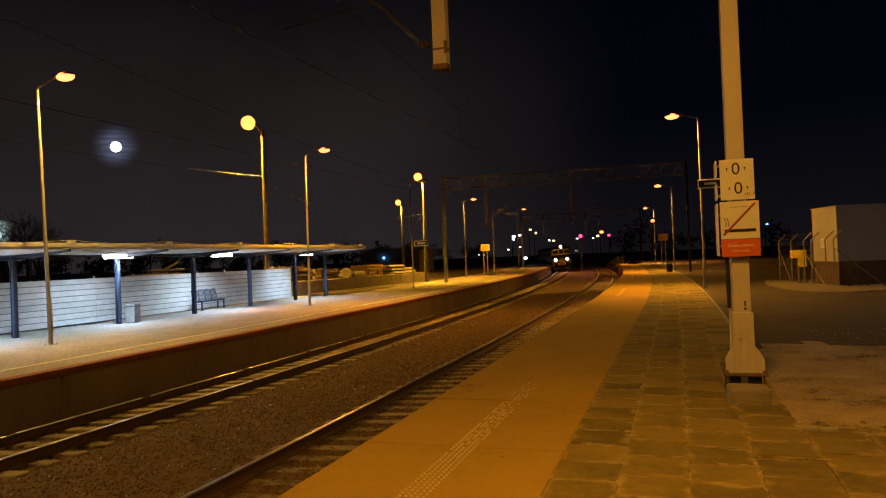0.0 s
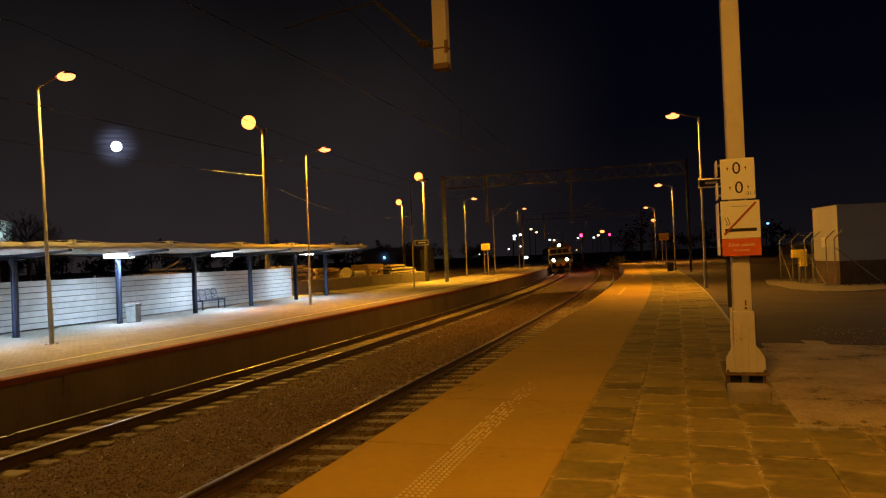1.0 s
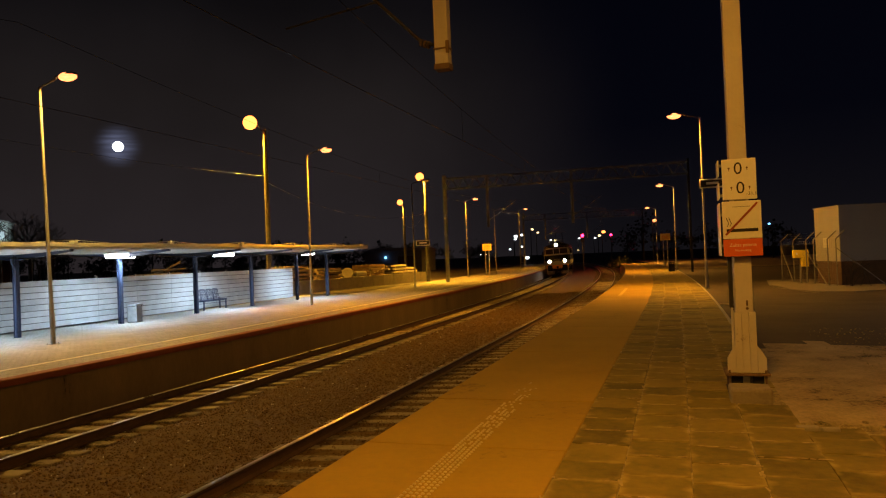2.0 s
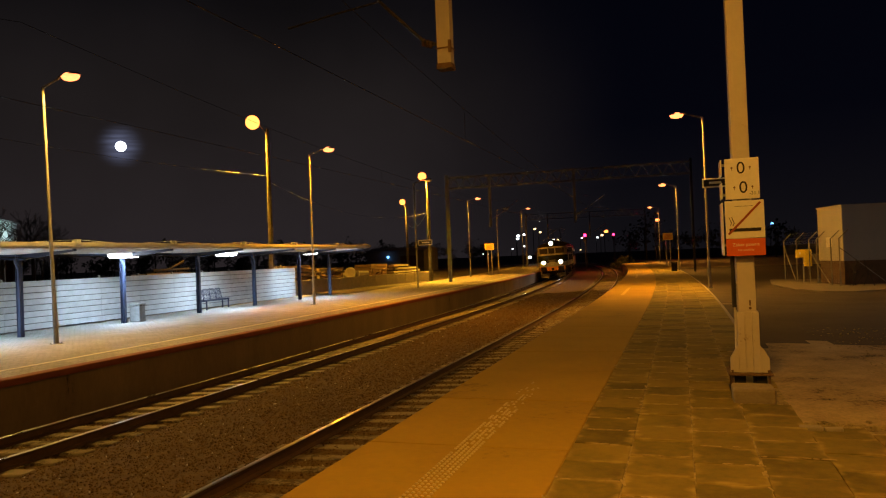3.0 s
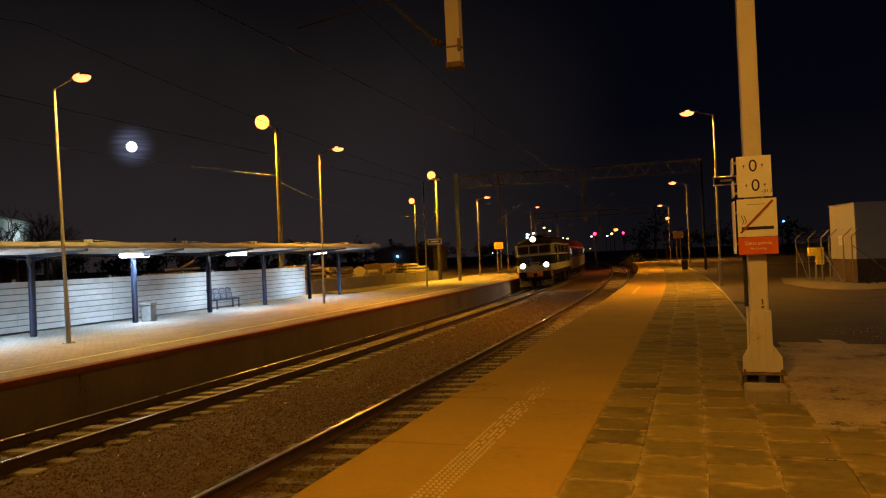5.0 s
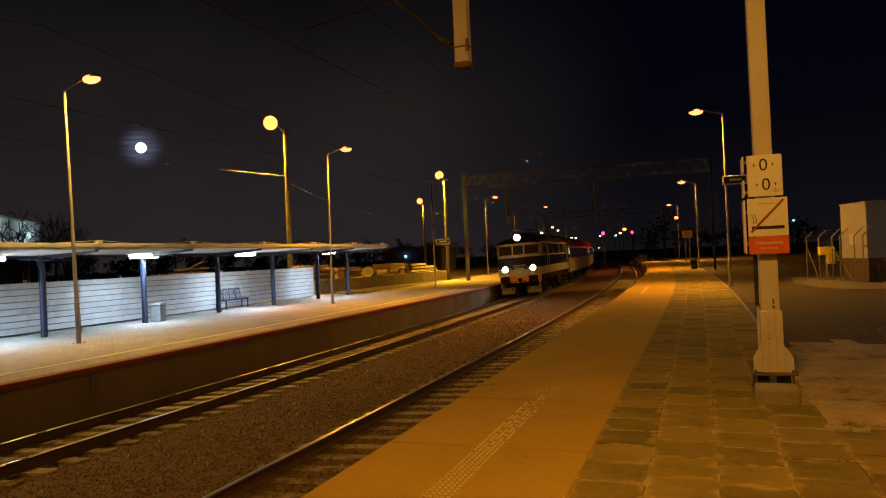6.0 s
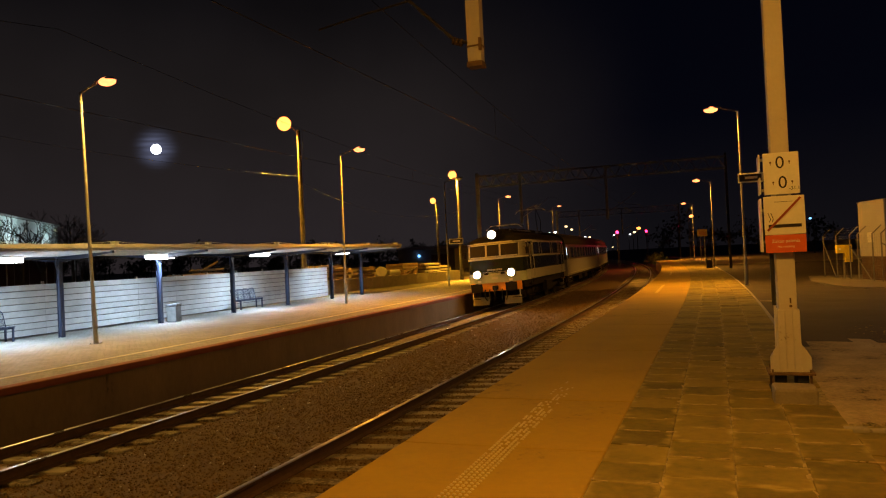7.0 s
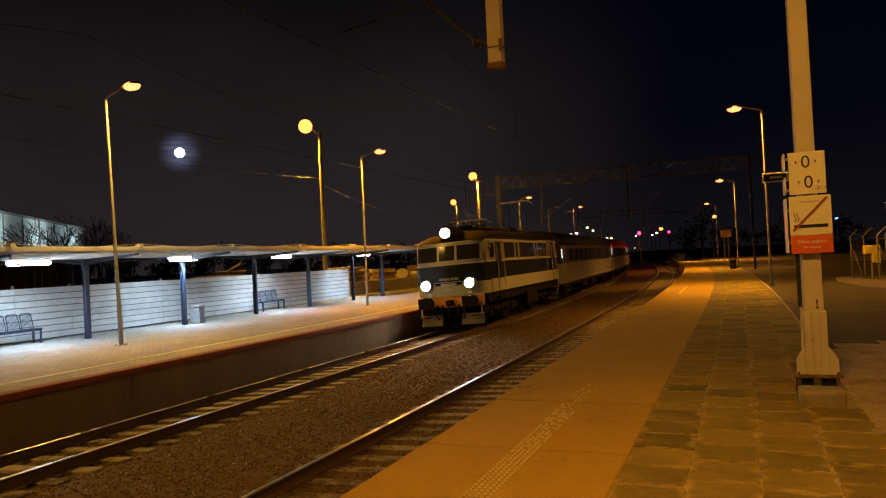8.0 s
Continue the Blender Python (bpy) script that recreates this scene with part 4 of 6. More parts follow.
# ---------------------------------------------------------------- platform shelter, fence, benches, bin
def shelter():
    sh = thing("platform_shelter", "long open platform shelter with a pale sheet roof on blue posts", "shelter", pose(0, 0, Z_FAR))
    y0, y1 = 2.2, 37.6
    prof = [(-16.85, 2.575), (-16.85, 2.72), (-19.1, 2.68), (-21.3, 2.74), (-21.3, 2.575), (-19.1, 2.49)]
    bm = bmesh.new()
    a = [bm.verts.new((x, y0, z + 0.03)) for x, z in prof]
    b = [bm.verts.new((x, y1, z + 0.03)) for x, z in prof]
    bm.faces.new(a), bm.faces.new(b)
    for i in range(6):
        bm.faces.new((a[i], a[(i + 1) % 6], b[(i + 1) % 6], b[i]))
    part("roof", bm, M_ROOFSHEET, sh)
    bm = bmesh.new()
    box(bm, -16.848, -16.80, y0, y1, 2.665, 2.785, 0.008)
    part("fascia", bm, M_FASCIA, sh, "pale grey fascia sheet along the roof edge")
    bm = bmesh.new()
    y = y0 + 0.15
    while y < y1:
        for x0, x1, za, zb in ((-21.1, -19.12, 2.585, 2.52), (-19.08, -16.95, 2.52, 2.59)):
            vs = [bm.verts.new(p) for p in ((x0, y - 0.012, za - 0.015), (x1, y - 0.012, zb - 0.015), (x1, y + 0.012, zb - 0.015), (x0, y + 0.012, za - 0.015), (x0, y - 0.012, za + 0.02), (x1, y - 0.012, zb + 0.02), (x1, y + 0.012, zb + 0.02), (x0, y + 0.012, za + 0.02))]
            for f in ((0, 1, 2, 3), (4, 5, 6, 7), (0, 1, 5, 4), (1, 2, 6, 5), (2, 3, 7, 6), (3, 0, 4, 7)):
                bm.faces.new([vs[i] for i in f])
        y += 0.33
    tagged(part("roof_ribs", bm, M_ROOFSHEET, sh), kind="stuff")
    for y in (4.2, 8.3, 12.45, 16.6, 20.85, 25.1, 29.2, 33.4, 36.8):
        bm = bmesh.new()
        box(bm, -19.17, -19.15, y - 0.07, y + 0.07, 0, 2.56), box(bm, -19.05, -19.03, y - 0.07, y + 0.07, 0, 2.56), box(bm, -19.15, -19.05, y - 0.01, y + 0.01, 0, 2.56)
        part("post", bm, M_BLUE, sh, "blue steel roof post")
        bm = bmesh.new()
        rod(bm, (-18.94, y - 0.16, 0.05), (-18.94, y - 0.16, 2.1), 0.045, seg=10)
        tube(bm, [(-18.94, y - 0.16, 2.08), (-18.94, y - 0.26, 2.28), (-18.9, y - 0.26, 2.50)], 0.045, 10)
        part("downpipe", bm, M_BLUE, sh)
        bm = bmesh.new()
        for x0, x1 in ((-21.1, -19.1), (-19.1, -16.9)):
            vs = [(x0, 2.32 if x0 == -19.1 else 2.53), (x1, 2.32 if x1 == -19.1 else 2.53), (x1, 2.515 if x1 == -19.1 else 2.60), (x0, 2.515 if x0 == -19.1 else 2.60)]
            f = [bm.verts.new((x, y - 0.05, z)) for x, z in vs]
            g = [bm.verts.new((x, y + 0.05, z)) for x, z in vs]
            bm.faces.new(f), bm.faces.new(g)
            for i in range(4):
                bm.faces.new((f[i], f[(i + 1) % 4], g[(i + 1) % 4], g[i]))
        part("rafter", bm, M_BLUE, sh)
        bm = bmesh.new()
        box(bm, -16.93, -16.74, y - 0.07, y + 0.07, 2.76, 2.87, 0.01)
        tube(bm, [(-16.85, max(y0, y - 1.5), 2.78), (-16.85, y, 2.86), (-16.85, min(y1, y + 1.5), 2.78)], 0.010, 5)
        part("roof_bracket", bm, M_FASCIA, sh)
    # cable strung under the roof edge
    bm = bmesh.new()
    pts = [(-17.2, y0 + (y1 - y0) * i / 60, 2.36 + 0.02 * math.sin(i * 1.3)) for i in range(61)]
    tube(bm, pts, 0.018, 5)
    part("cable", bm, M_BLACK, sh)
    for y in (2.5, 8.2, 14.4, 20.55, 26.6, 34.0):
        bm = bmesh.new()
        box(bm, -18.92, -18.58, y - 0.66, y + 0.66, 2.485, 2.53, 0.01)
        fx = part("light_fitting", bm, M_SIGNWHITE, sh)
        bm = bmesh.new()
        box(bm, -18.89, -18.61, y - 0.63, y + 0.63, 2.345, 2.482, 0.055)
        tb = part("diffuser", bm, G_TUBE, fx, "glaring white fluorescent diffuser", smooth=True)
        tb.visible_shadow = False
        data = bpy.data.lights.new("tube_glow", "AREA")
        data.shape, data.size, data.size_y, data.energy, data.color, data.spread = "RECTANGLE", 0.25, 1.25, 142, TUBE_WHITE, radians(150)
        lo = new("tube_glow", data)
        lo.parent, lo.matrix_basis = sh, pose(-18.75, y, 2.33)
    return sh


def plank_fence():
    f = thing("plank_fence", "white plank fence with dark joints behind the shelter", "fence", pose(-20.62, 0, Z_FAR))
    bm = bmesh.new()
    box(bm, -0.022, 0.022, -1.0135, 1.0135, 0.016, 0.194, 0.009)
    me = mesh_of(bm, M_FENCE, "plank")
    k = 0
    for j in range(21):
        y = -4.0 + 2.03 * j
        if y > 35:
            break
        for i in range(8):
            ob = new("plank", me)
            ob.parent, ob.matrix_basis = f, pose(random.uniform(-0.002, 0.002), y, 0.04 + 0.205 * i, random.uniform(-0.03, 0.03), random.uniform(-0.8, 0.8), 0)
        bm = bmesh.new()
        box(bm, -0.10, -0.03, y - 1.07, y - 0.97, 0, 1.76, 0.01)
        part("fence_post", bm, M_CONCRETE, f)
    # dark sheet behind the gaps, painting in the planks' shadow lines
    bm = bmesh.new()
    box(bm, -0.03, -0.024, -5, 35.3, 0.03, 1.66)
    part("joint_shade_sheet", bm, M_FENCESHADE, f, "dark sheet standing in for the shadow lines between the planks")


def bench(m):
    b = thing("bench", "dark blue tubular bench with four mesh seats", "bench", m, "platform benches")
    for x in (-0.80, 0.80):
        bm = bmesh.new()
        box(bm, x - 0.025, x + 0.025, -0.22, -0.17, 0, 0.42, 0.005)
        box(bm, x - 0.025, x + 0.025, 0.10, 0.15, 0, 0.42, 0.005)
        box(bm, x - 0.025, x + 0.025, -0.24, 0.17, 0.38, 0.43, 0.005)
        part("leg", bm, M_BLUE, b)
    bm = bmesh.new()
    box(bm, -0.94, 0.94, -0.03, 0.03, 0.36, 0.42, 0.005)
    part("beam", bm, M_BLUE, b)
    for k in range(4):
        x = -0.675 + 0.45 * k
        bm = bmesh.new()
        tube(bm, [(x - 0.20, -0.20, 0.44), (x + 0.20, -0.20, 0.44), (x + 0.20, 0.20, 0.43), (x - 0.20, 0.20, 0.43), (x - 0.20, -0.20, 0.44)], 0.014, 6)
        for i in range(8):
            rod(bm, (x - 0.185, -0.22 + 0.055 * i, 0.44), (x + 0.185, -0.22 + 0.055 * i, 0.44), 0.006, seg=5)
        part("seat", bm, M_BLUE, b)
        bm = bmesh.new()
        tube(bm, [(x - 0.20, 0.20, 0.43), (x - 0.185, 0.30, 0.86), (x - 0.14, 0.31, 0.91), (x + 0.14, 0.31, 0.91), (x + 0.185, 0.30, 0.86), (x + 0.20, 0.20, 0.43)], 0.014, 6)
        for i in range(9):
            rod(bm, (x - 0.152 + 0.038 * i, 0.22, 0.46), (x - 0.152 + 0.038 * i, 0.31, 0.90), 0.006, seg=5)
        part("backrest", bm, M_BLUE, b)
    return b


def litter_bin(m, mat=M_BIN, label="grey square concrete litter bin beside a roof post"):
    b = thing("litter_bin", label, "bin", m)
    bm = bmesh.new()
    box(bm, -0.20, 0.20, -0.18, 0.18, 0.0, 0.58, 0.02)
    part("body", bm, mat, b)
    bm = bmesh.new()
    box(bm, -0.22, 0.22, -0.20, 0.20, 0.61, 0.67, 0.01)
    for x in (-0.18, 0.18):
        for y in (-0.16, 0.16):
            box(bm, x - 0.02, x + 0.02, y - 0.02, y + 0.02, 0.57, 0.62)
    part("lid", bm, mat, b)
    bm = bmesh.new()
    box(bm, -0.17, 0.17, -0.15, 0.15, 0.57, 0.59)
    part("liner", bm, M_BLACK, b)


shelter()
plank_fence()
b0 = bench(pose(-20.12, 27.5, Z_FAR, 0, 0, 90))
copy_thing(b0, pose(-20.12, 14.8, Z_FAR, 0, 0, 90))
copy_thing(b0, pose(-20.12, 6.4, Z_FAR, 0, 0, 90))
litter_bin(along(0.55, 54.6, 0), M_BLACK, "dark square litter bin on the near platform")
litter_bin(pose(-18.96, 21.38, Z_FAR, 0, 0, 8))


# ---------------------------------------------------------------- loading ramp with stacked material
def loading_ramp():
    a, b = Vector((-22.6, 36.5)), Vector((-20.0, 56.5))
    d = (b - a).normalized()
    ang = math.degrees(math.atan2(d.y, d.x)) - 90
    r = thing("loading_ramp", "low weathered concrete loading ramp lit yellow", "loading ramp", pose(a.x, a.y, -0.30, 0, 0, ang), kind="structure")
    n = (b - a).length
    bm = bmesh.new()
    box(bm, -7.0, -0.02, -2, n, -0.2, 0.80)
    part("fill", bm, M_DIRT, r)
    k = 0
    y = -2.0
    while y < n - 0.1:
        bm = bmesh.new()
        box(bm, -0.16, 0.0, y + 0.01, min(n, y + 1.48), -0.1, 0.86 + 0.015 * math.sin(k * 2.1), 0.012)
        part("wall_panel", bm, M_CONCRETE, r)
        y, k = y + 1.5, k + 1
    m = pose(a.x, a.y, 0.50, 0, 0, ang)

    def at(x, y, z=0.0, turn=0.0):
        return m @ pose(x, y, z, 0, 0, turn)

    # stacks of beams on bearers
    def stack(mm, wide, high, long, label, mat=M_WOOD):
        st = thing("beam_stack", label, "beam stack", mm, "stacks on the ramp")
        bmb = bmesh.new()
        box(bmb, -0.11, 0.11, -long / 2, long / 2, 0, 0.15, 0.012)
        me = mesh_of(bmb, mat, "beam")
        for j in range(high):
            for e in (-0.35, 0.35):
                bmb = bmesh.new()
                box(bmb, -wide * 0.13 - 0.1, wide * 0.13 + 0.1, e * long - 0.06, e * long + 0.06, 0.25 * j, 0.25 * j + 0.10)
                part("bearer", bmb, M_WOOD, st)
        for j in range(high):
            for i in range(wide):
                if j == high - 1 and random.random() < 0.35:
                    continue
                ob = new("beam", me)
                ob.parent, ob.matrix_basis = st, pose((i - (wide - 1) / 2) * 0.26, random.uniform(-0.15, 0.15), 0.10 + 0.25 * j, 0, 0, random.uniform(-1.2, 1.2))
        return st

    stack(at(-1.3, 3.6, 0, 2), 6, 4, 2.6, "stack of old wooden sleepers on the ramp")
    stack(at(-1.1, 6.8, 0, -3), 5, 3, 2.6, "stack of old wooden sleepers on the ramp")
    stack(at(-0.9, 15.9, 0, 3), 5, 3, 2.6, "stack of pale beams on the ramp", M_CONCRETE)
    stack(at(-1.0, 18.3, 0, -2), 4, 2, 2.2, "stack of pale beams on the ramp", M_CONCRETE)
    # concrete pipes and tangled scrap
    for x, y, t, rr in ((-0.8, 9.4, 30, 0.36), (-1.5, 10.4, 75, 0.28), (-0.6, 10.7, -20, 0.22)):
        p = thing("concrete_pipe", "short concrete pipe lying on the ramp", "pipe", at(x, y, rr, t), "pipes on the ramp")
        bm = bmesh.new()
        for r0, r1 in ((rr, rr), (rr * 0.78, rr * 0.78)):
            rod(bm, (0, -0.45, 0), (0, 0.45, 0), r0, r1, 18, caps=False)
        outer = [v for v in bm.verts]
        es = [e for e in bm.edges if e.is_boundary]
        bmesh.ops.bridge_loops(bm, edges=[e for e in es if all(v.co.y > 0 for v in e.verts)])
        bmesh.ops.bridge_loops(bm, edges=[e for e in bm.edges if e.is_boundary and all(v.co.y < 0 for v in e.verts)])
        part("barrel", bm, M_CONCRETE, p, smooth=True)
    sc = thing("scrap_heap", "tangled heap of rusty rails, hoops and boards on the ramp", "scrap heap", at(-0.9, 12.6, 0))
    for i in range(16):
        bm = bmesh.new()
        p = Vector((random.uniform(-0.8, 0.5), random.uniform(-1.2, 1.2), random.uniform(0.02, 0.35)))
        q = p + Vector((random.uniform(-0.6, 0.6), random.uniform(-1.3, 1.3), random.uniform(-0.02, 0.35)))
        q.z = max(0.03, q.z)
        rod(bm, p, q, random.uniform(0.025, 0.06), seg=6)
        part("bar", bm, random.choice((M_RUST, M_WOOD, M_CONCRETE)), sc)
    cr = thing("crate", "dark flat wooden crate on the ramp", "crate", at(-1.4, 13.2, 0.0, 4))
    for i in range(4):
        bm = bmesh.new()
        box(bm, -0.7, 0.7, -1.3, 1.3, 0.22 * i, 0.22 * i + 0.19, 0.01)
        part("board", bm, M_RUST, cr)
    # logs lying above the fence
    lg = thing("log_pile", "pile of pale cut logs and a leaning branch behind the fence", "log pile", pose(-22.6, 27.0, 1.24))
    for i, (p, q, rr) in enumerate((((0, -1.9, 0.12), (0, 1.6, 0.16), 0.12), ((0.25, -1.2, 0.12), (0.2, 1.9, 0.12), 0.11), ((0.1, -0.6, 0.33), (0.15, 1.8, 0.36), 0.10), ((0.1, 0.3, 0.3), (0.1, 1.5, 0.72), 0.09))):
        bm = bmesh.new()
        rod(bm, p, q, rr * 0.72, rr * 0.58, 9)
        part("log", bm, M_WOOD, lg)
    bm = bmesh.new()
    box(bm, -24.6, -21.2, 22.5, 31.0, -0.4, 1.24, 0.1)
    tagged(part("earth_bank", bm, M_DIRT), "low earth bank behind the fence", "bank", kind="structure")


loading_ramp()


def name_board(m, label, z=2.35, w=0.95, arm=True):
    b = thing("name_board", label, "sign", m)
    bm = bmesh.new()
    box(bm, -w / 2, w / 2, -0.03, 0.03, z, z + 0.36, 0.008)
    part("frame", bm, M_SIGNWHITE, b)
    bm = bmesh.new()
    box(bm, -w / 2 + 0.05, w / 2 - 0.05, -0.036, 0.036, z + 0.05, z + 0.31)
    part("panel", bm, M_SIGNBLACK, b, "dark panel")
    bm = bmesh.new()
    box(bm, -w / 2 + 0.25, w / 2 - 0.2, -0.04, 0.04, z + 0.14, z + 0.23)
    part("lettering_bar", bm, M_SIGNWHITE, b)
    for e in (0.12, 0.24) if arm else ():
        bm = bmesh.new()
        box(bm, -w / 2 - 0.18, -w / 2 + 0.02, -0.015, 0.015, z + e, z + e + 0.04)
        part("bracket", bm, M_POLE, b)


name_board(along(-15.27, 44.7, Z_FAR), "small framed name board on a lamp pole", 2.75)
name_board(along(1.50, 30.3, 0, 0), "framed dark name board on a lamp pole", 4.0, 0.9, False)


def yellow_board(m, label):
    b = thing("information_board", label, "sign", m, "yellow boards")
    for x in (-0.18, 0.18):
        bm = bmesh.new()
        rod(bm, (x, 0, 0), (x, 0, 2.9), 0.05, seg=10)
        part("post", bm, M_GALV, b)
    bm = bmesh.new()
    box(bm, -0.45, 0.45, -0.10, -0.05, 2.45, 3.1, 0.01)
    part("board", bm, M_SIGNYELLOW, b)
    bm = bmesh.new()
    for i in range(4):
        box(bm, -0.3, 0.3 - 0.08 * (i % 2), -0.103, -0.099, 2.58 + 0.11 * i, 2.62 + 0.11 * i)
    part("lettering_bar", bm, M_SIGNORANGE, b)


yellow_board(along(-15.9, 70.0, Z_FAR), "yellow information board on two grey posts")
yellow_board(along(1.0, 70.2, 0), "yellow information board on two grey posts")


# ---------------------------------------------------------------- kiosk and fenced corner
def kiosk():
    k = thing("kiosk", "pale flat-roofed kiosk building on a brown plinth", "building", pose(6.00, 31.3, -0.06, 0, 0, 14))
    bm = bmesh.new()
    box(bm, 0, 9.0, 0, 2.15, 0.95, 3.10, 0.015)
    part("wall", bm, M_WHITEWALL, k)
    bm = bmesh.new()
    box(bm, 0.04, 8.96, 0.04, 2.11, -0.1, 0.96)
    part("plinth", bm, M_PLINTH, k)
    bm = bmesh.new()
    box(bm, -0.03, 9.03, -0.03, 2.18, 3.10, 3.15, 0.01)
    part("roof", bm, M_WHITEWALL, k)
    bm = bmesh.new()
    box(bm, -0.012, 0.012, 0.9, 1.4, 1.5, 1.9)
    part("wall_patch", bm, M_FENCE, k)


def wire_fence():
    f = thing("wire_fence", "galvanised wire mesh fence with angled barbed tips", "fence", pose(0, 0, -0.06))
    posts = [(4.50, 36.0), (4.85, 34.9), (5.10, 33.2), (5.30, 32.7), (5.55, 31.2), (5.75, 30.7)]
    for x, y in posts:
        bm = bmesh.new()
        rod(bm, (x, y, 0), (x, y, 1.85), 0.024, seg=8)
        rod(bm, (x, y, 1.84), (x + 0.30, y - 0.1, 2.16), 0.022, seg=8)
        part("post", bm, M_MESH, f)
    bm = bmesh.new()
    rng = random.Random(7)
    for (xa, ya), (xb, yb) in zip(posts, posts[1:]):
        a, b = Vector((xa, ya, 0)), Vector((xb, yb, 0))
        n = max(3, int((b - a).length / 0.12))
        for i in range(n + 1):
            p = a.lerp(b, i / n)
            rod(bm, p + Vector((0, 0, 0.05)), p + Vector((0, 0, 1.8)), 0.0022, seg=3, caps=False)
        for i in range(19):
            z = 0.05 + i * 0.097
            rod(bm, a + Vector((0, 0, z)), b + Vector((0, 0, z)), 0.0025, seg=3, caps=False)
        for i in range(3):
            q = Vector((0.1 + 0.1 * i, -0.03 - 0.03 * i, 1.93 + 0.1 * i))
            rod(bm, a + q, b + q, 0.003, seg=3, caps=False)
    tagged(part("mesh", bm, M_MESH, f), kind="stuff")
    for a, b in (((4.52, 35.9, 1.4), (4.80, 34.95, 0.05)), ((5.75, 30.7, 1.5), (7.35, 30.4, 0.02)), ((5.1, 33.2, 1.4), (5.5, 31.3, 0.05))):
        bm = bmesh.new()
        rod(bm, a, b, 0.02, seg=7)
        part("brace", bm, M_MESH, f)
    c = thing("meter_cabinet", "yellow painted meter cabinet on the wire fence", "cabinet", pose(4.98, 33.9, 0.76, 0, 0, 12))
    bm = bmesh.new()
    box(bm, -0.30, 0.0, -0.1, 0.12, 0.28, 0.62, 0.012)
    box(bm, 0.0, 0.30, -0.1, 0.12, -0.10, 0.62, 0.012)
    part("body", bm, M_YELLOWBOX, c)
    bm = bmesh.new()
    box(bm, -0.25, -0.05, -0.108, -0.1, 0.33, 0.57), box(bm, 0.04, 0.26, -0.108, -0.1, 0.0, 0.56)
    part("door", bm, M_YELLOWBOX, c)
    bm = bmesh.new()
    box(bm, -0.22, -0.16, -0.112, -0.107, 0.42, 0.50)
    part("label_plate", bm, M_SIGNWHITE, c)
    bm = bmesh.new()
    box(bm, -0.02, 0.02, -0.02, 0.10, -0.82, 0.0)
    part("stand", bm, M_MESH, c)
    # bare shrub by the kiosk corner
    s = thing("bare_shrub", "bare twiggy shrub beside the kiosk corner", "shrub", pose(6.3, 30.5, -0.06))
    bm = bmesh.new()
    rng = random.Random(3)

    def grow(p, d, l, r, n):
        q = p + d * l
        rod(bm, p, q, r, r * 0.7, 5, caps=False)
        if n:
            for _ in range(rng.choice((2, 3))):
                e = (d + Vector((rng.uniform(-.7, .7), rng.uniform(-.7, .7), rng.uniform(-.5, .35)))).normalized()
                grow(q, e, l * rng.uniform(0.6, 0.85), r * 0.65, n - 1)

    for _ in range(7):
        grow(Vector((rng.uniform(-.3, .5), rng.uniform(-.2, .2), 0)), Vector((rng.uniform(-.5, .7), rng.uniform(-.3, .3), 1)).normalized(), 0.42, 0.012, 3)
    part("crown", bm, M_BARK, s)
    bm = bmesh.new()
    pts = [(4.0, 37.5), (3.6, 33.0), (4.0, 29.3), (4.6, 27.6), (5.6, 27.2), (8.0, 28.9), (14.0, 31.0), (16.0, 36.0)]
    a = [bm.verts.new((x, y, -0.03)) for x, y in pts]
    b = [bm.verts.new((x, y, -0.25)) for x, y in pts]
    bm.faces.new(a)
    for i in range(len(pts)):
        bm.faces.new((a[i], a[(i + 1) % len(pts)], b[(i + 1) % len(pts)], b[i]))
    tagged(part("pavement", bm, M_OLDPAVE), "worn grey concrete pavement round the kiosk", "pavement", kind="structure")


kiosk()
wire_fence()


# ---------------------------------------------------------------- far surroundings
def bare_tree(m, height, seed, label="bare leafless tree against the hall wall"):
    t = thing("bare_tree", label, "tree", m, "bare trees")
    rng = random.Random(seed)
    bm = bmesh.new()
    rod(bm, (0, 0, 0), (0, 0, height * 0.4), height * 0.022, height * 0.016, 7)
    part("trunk", bm, M_BARK, t)
    bm = bmesh.new()

    def grow(p, d, l, r, n):
        q = p + d * l
        rod(bm, p, q, r, r * 0.7, 4, caps=False)
        if n:
            for _ in range(3):
                e = (d + Vector((rng.uniform(-.8, .8), rng.uniform(-.8, .8), rng.uniform(-.3, .5)))).normalized()
                grow(q, e, l * rng.uniform(0.62, 0.82), r * 0.62, n - 1)

    for _ in range(4):
        grow(Vector((0, 0, height * rng.uniform(0.25, 0.4))), Vector((rng.uniform(-.7, .7), rng.uniform(-.7, .7), 1)).normalized(), height * 0.2, height * 0.011, 4)
    part("crown", bm, M_BARK, t)
    return t


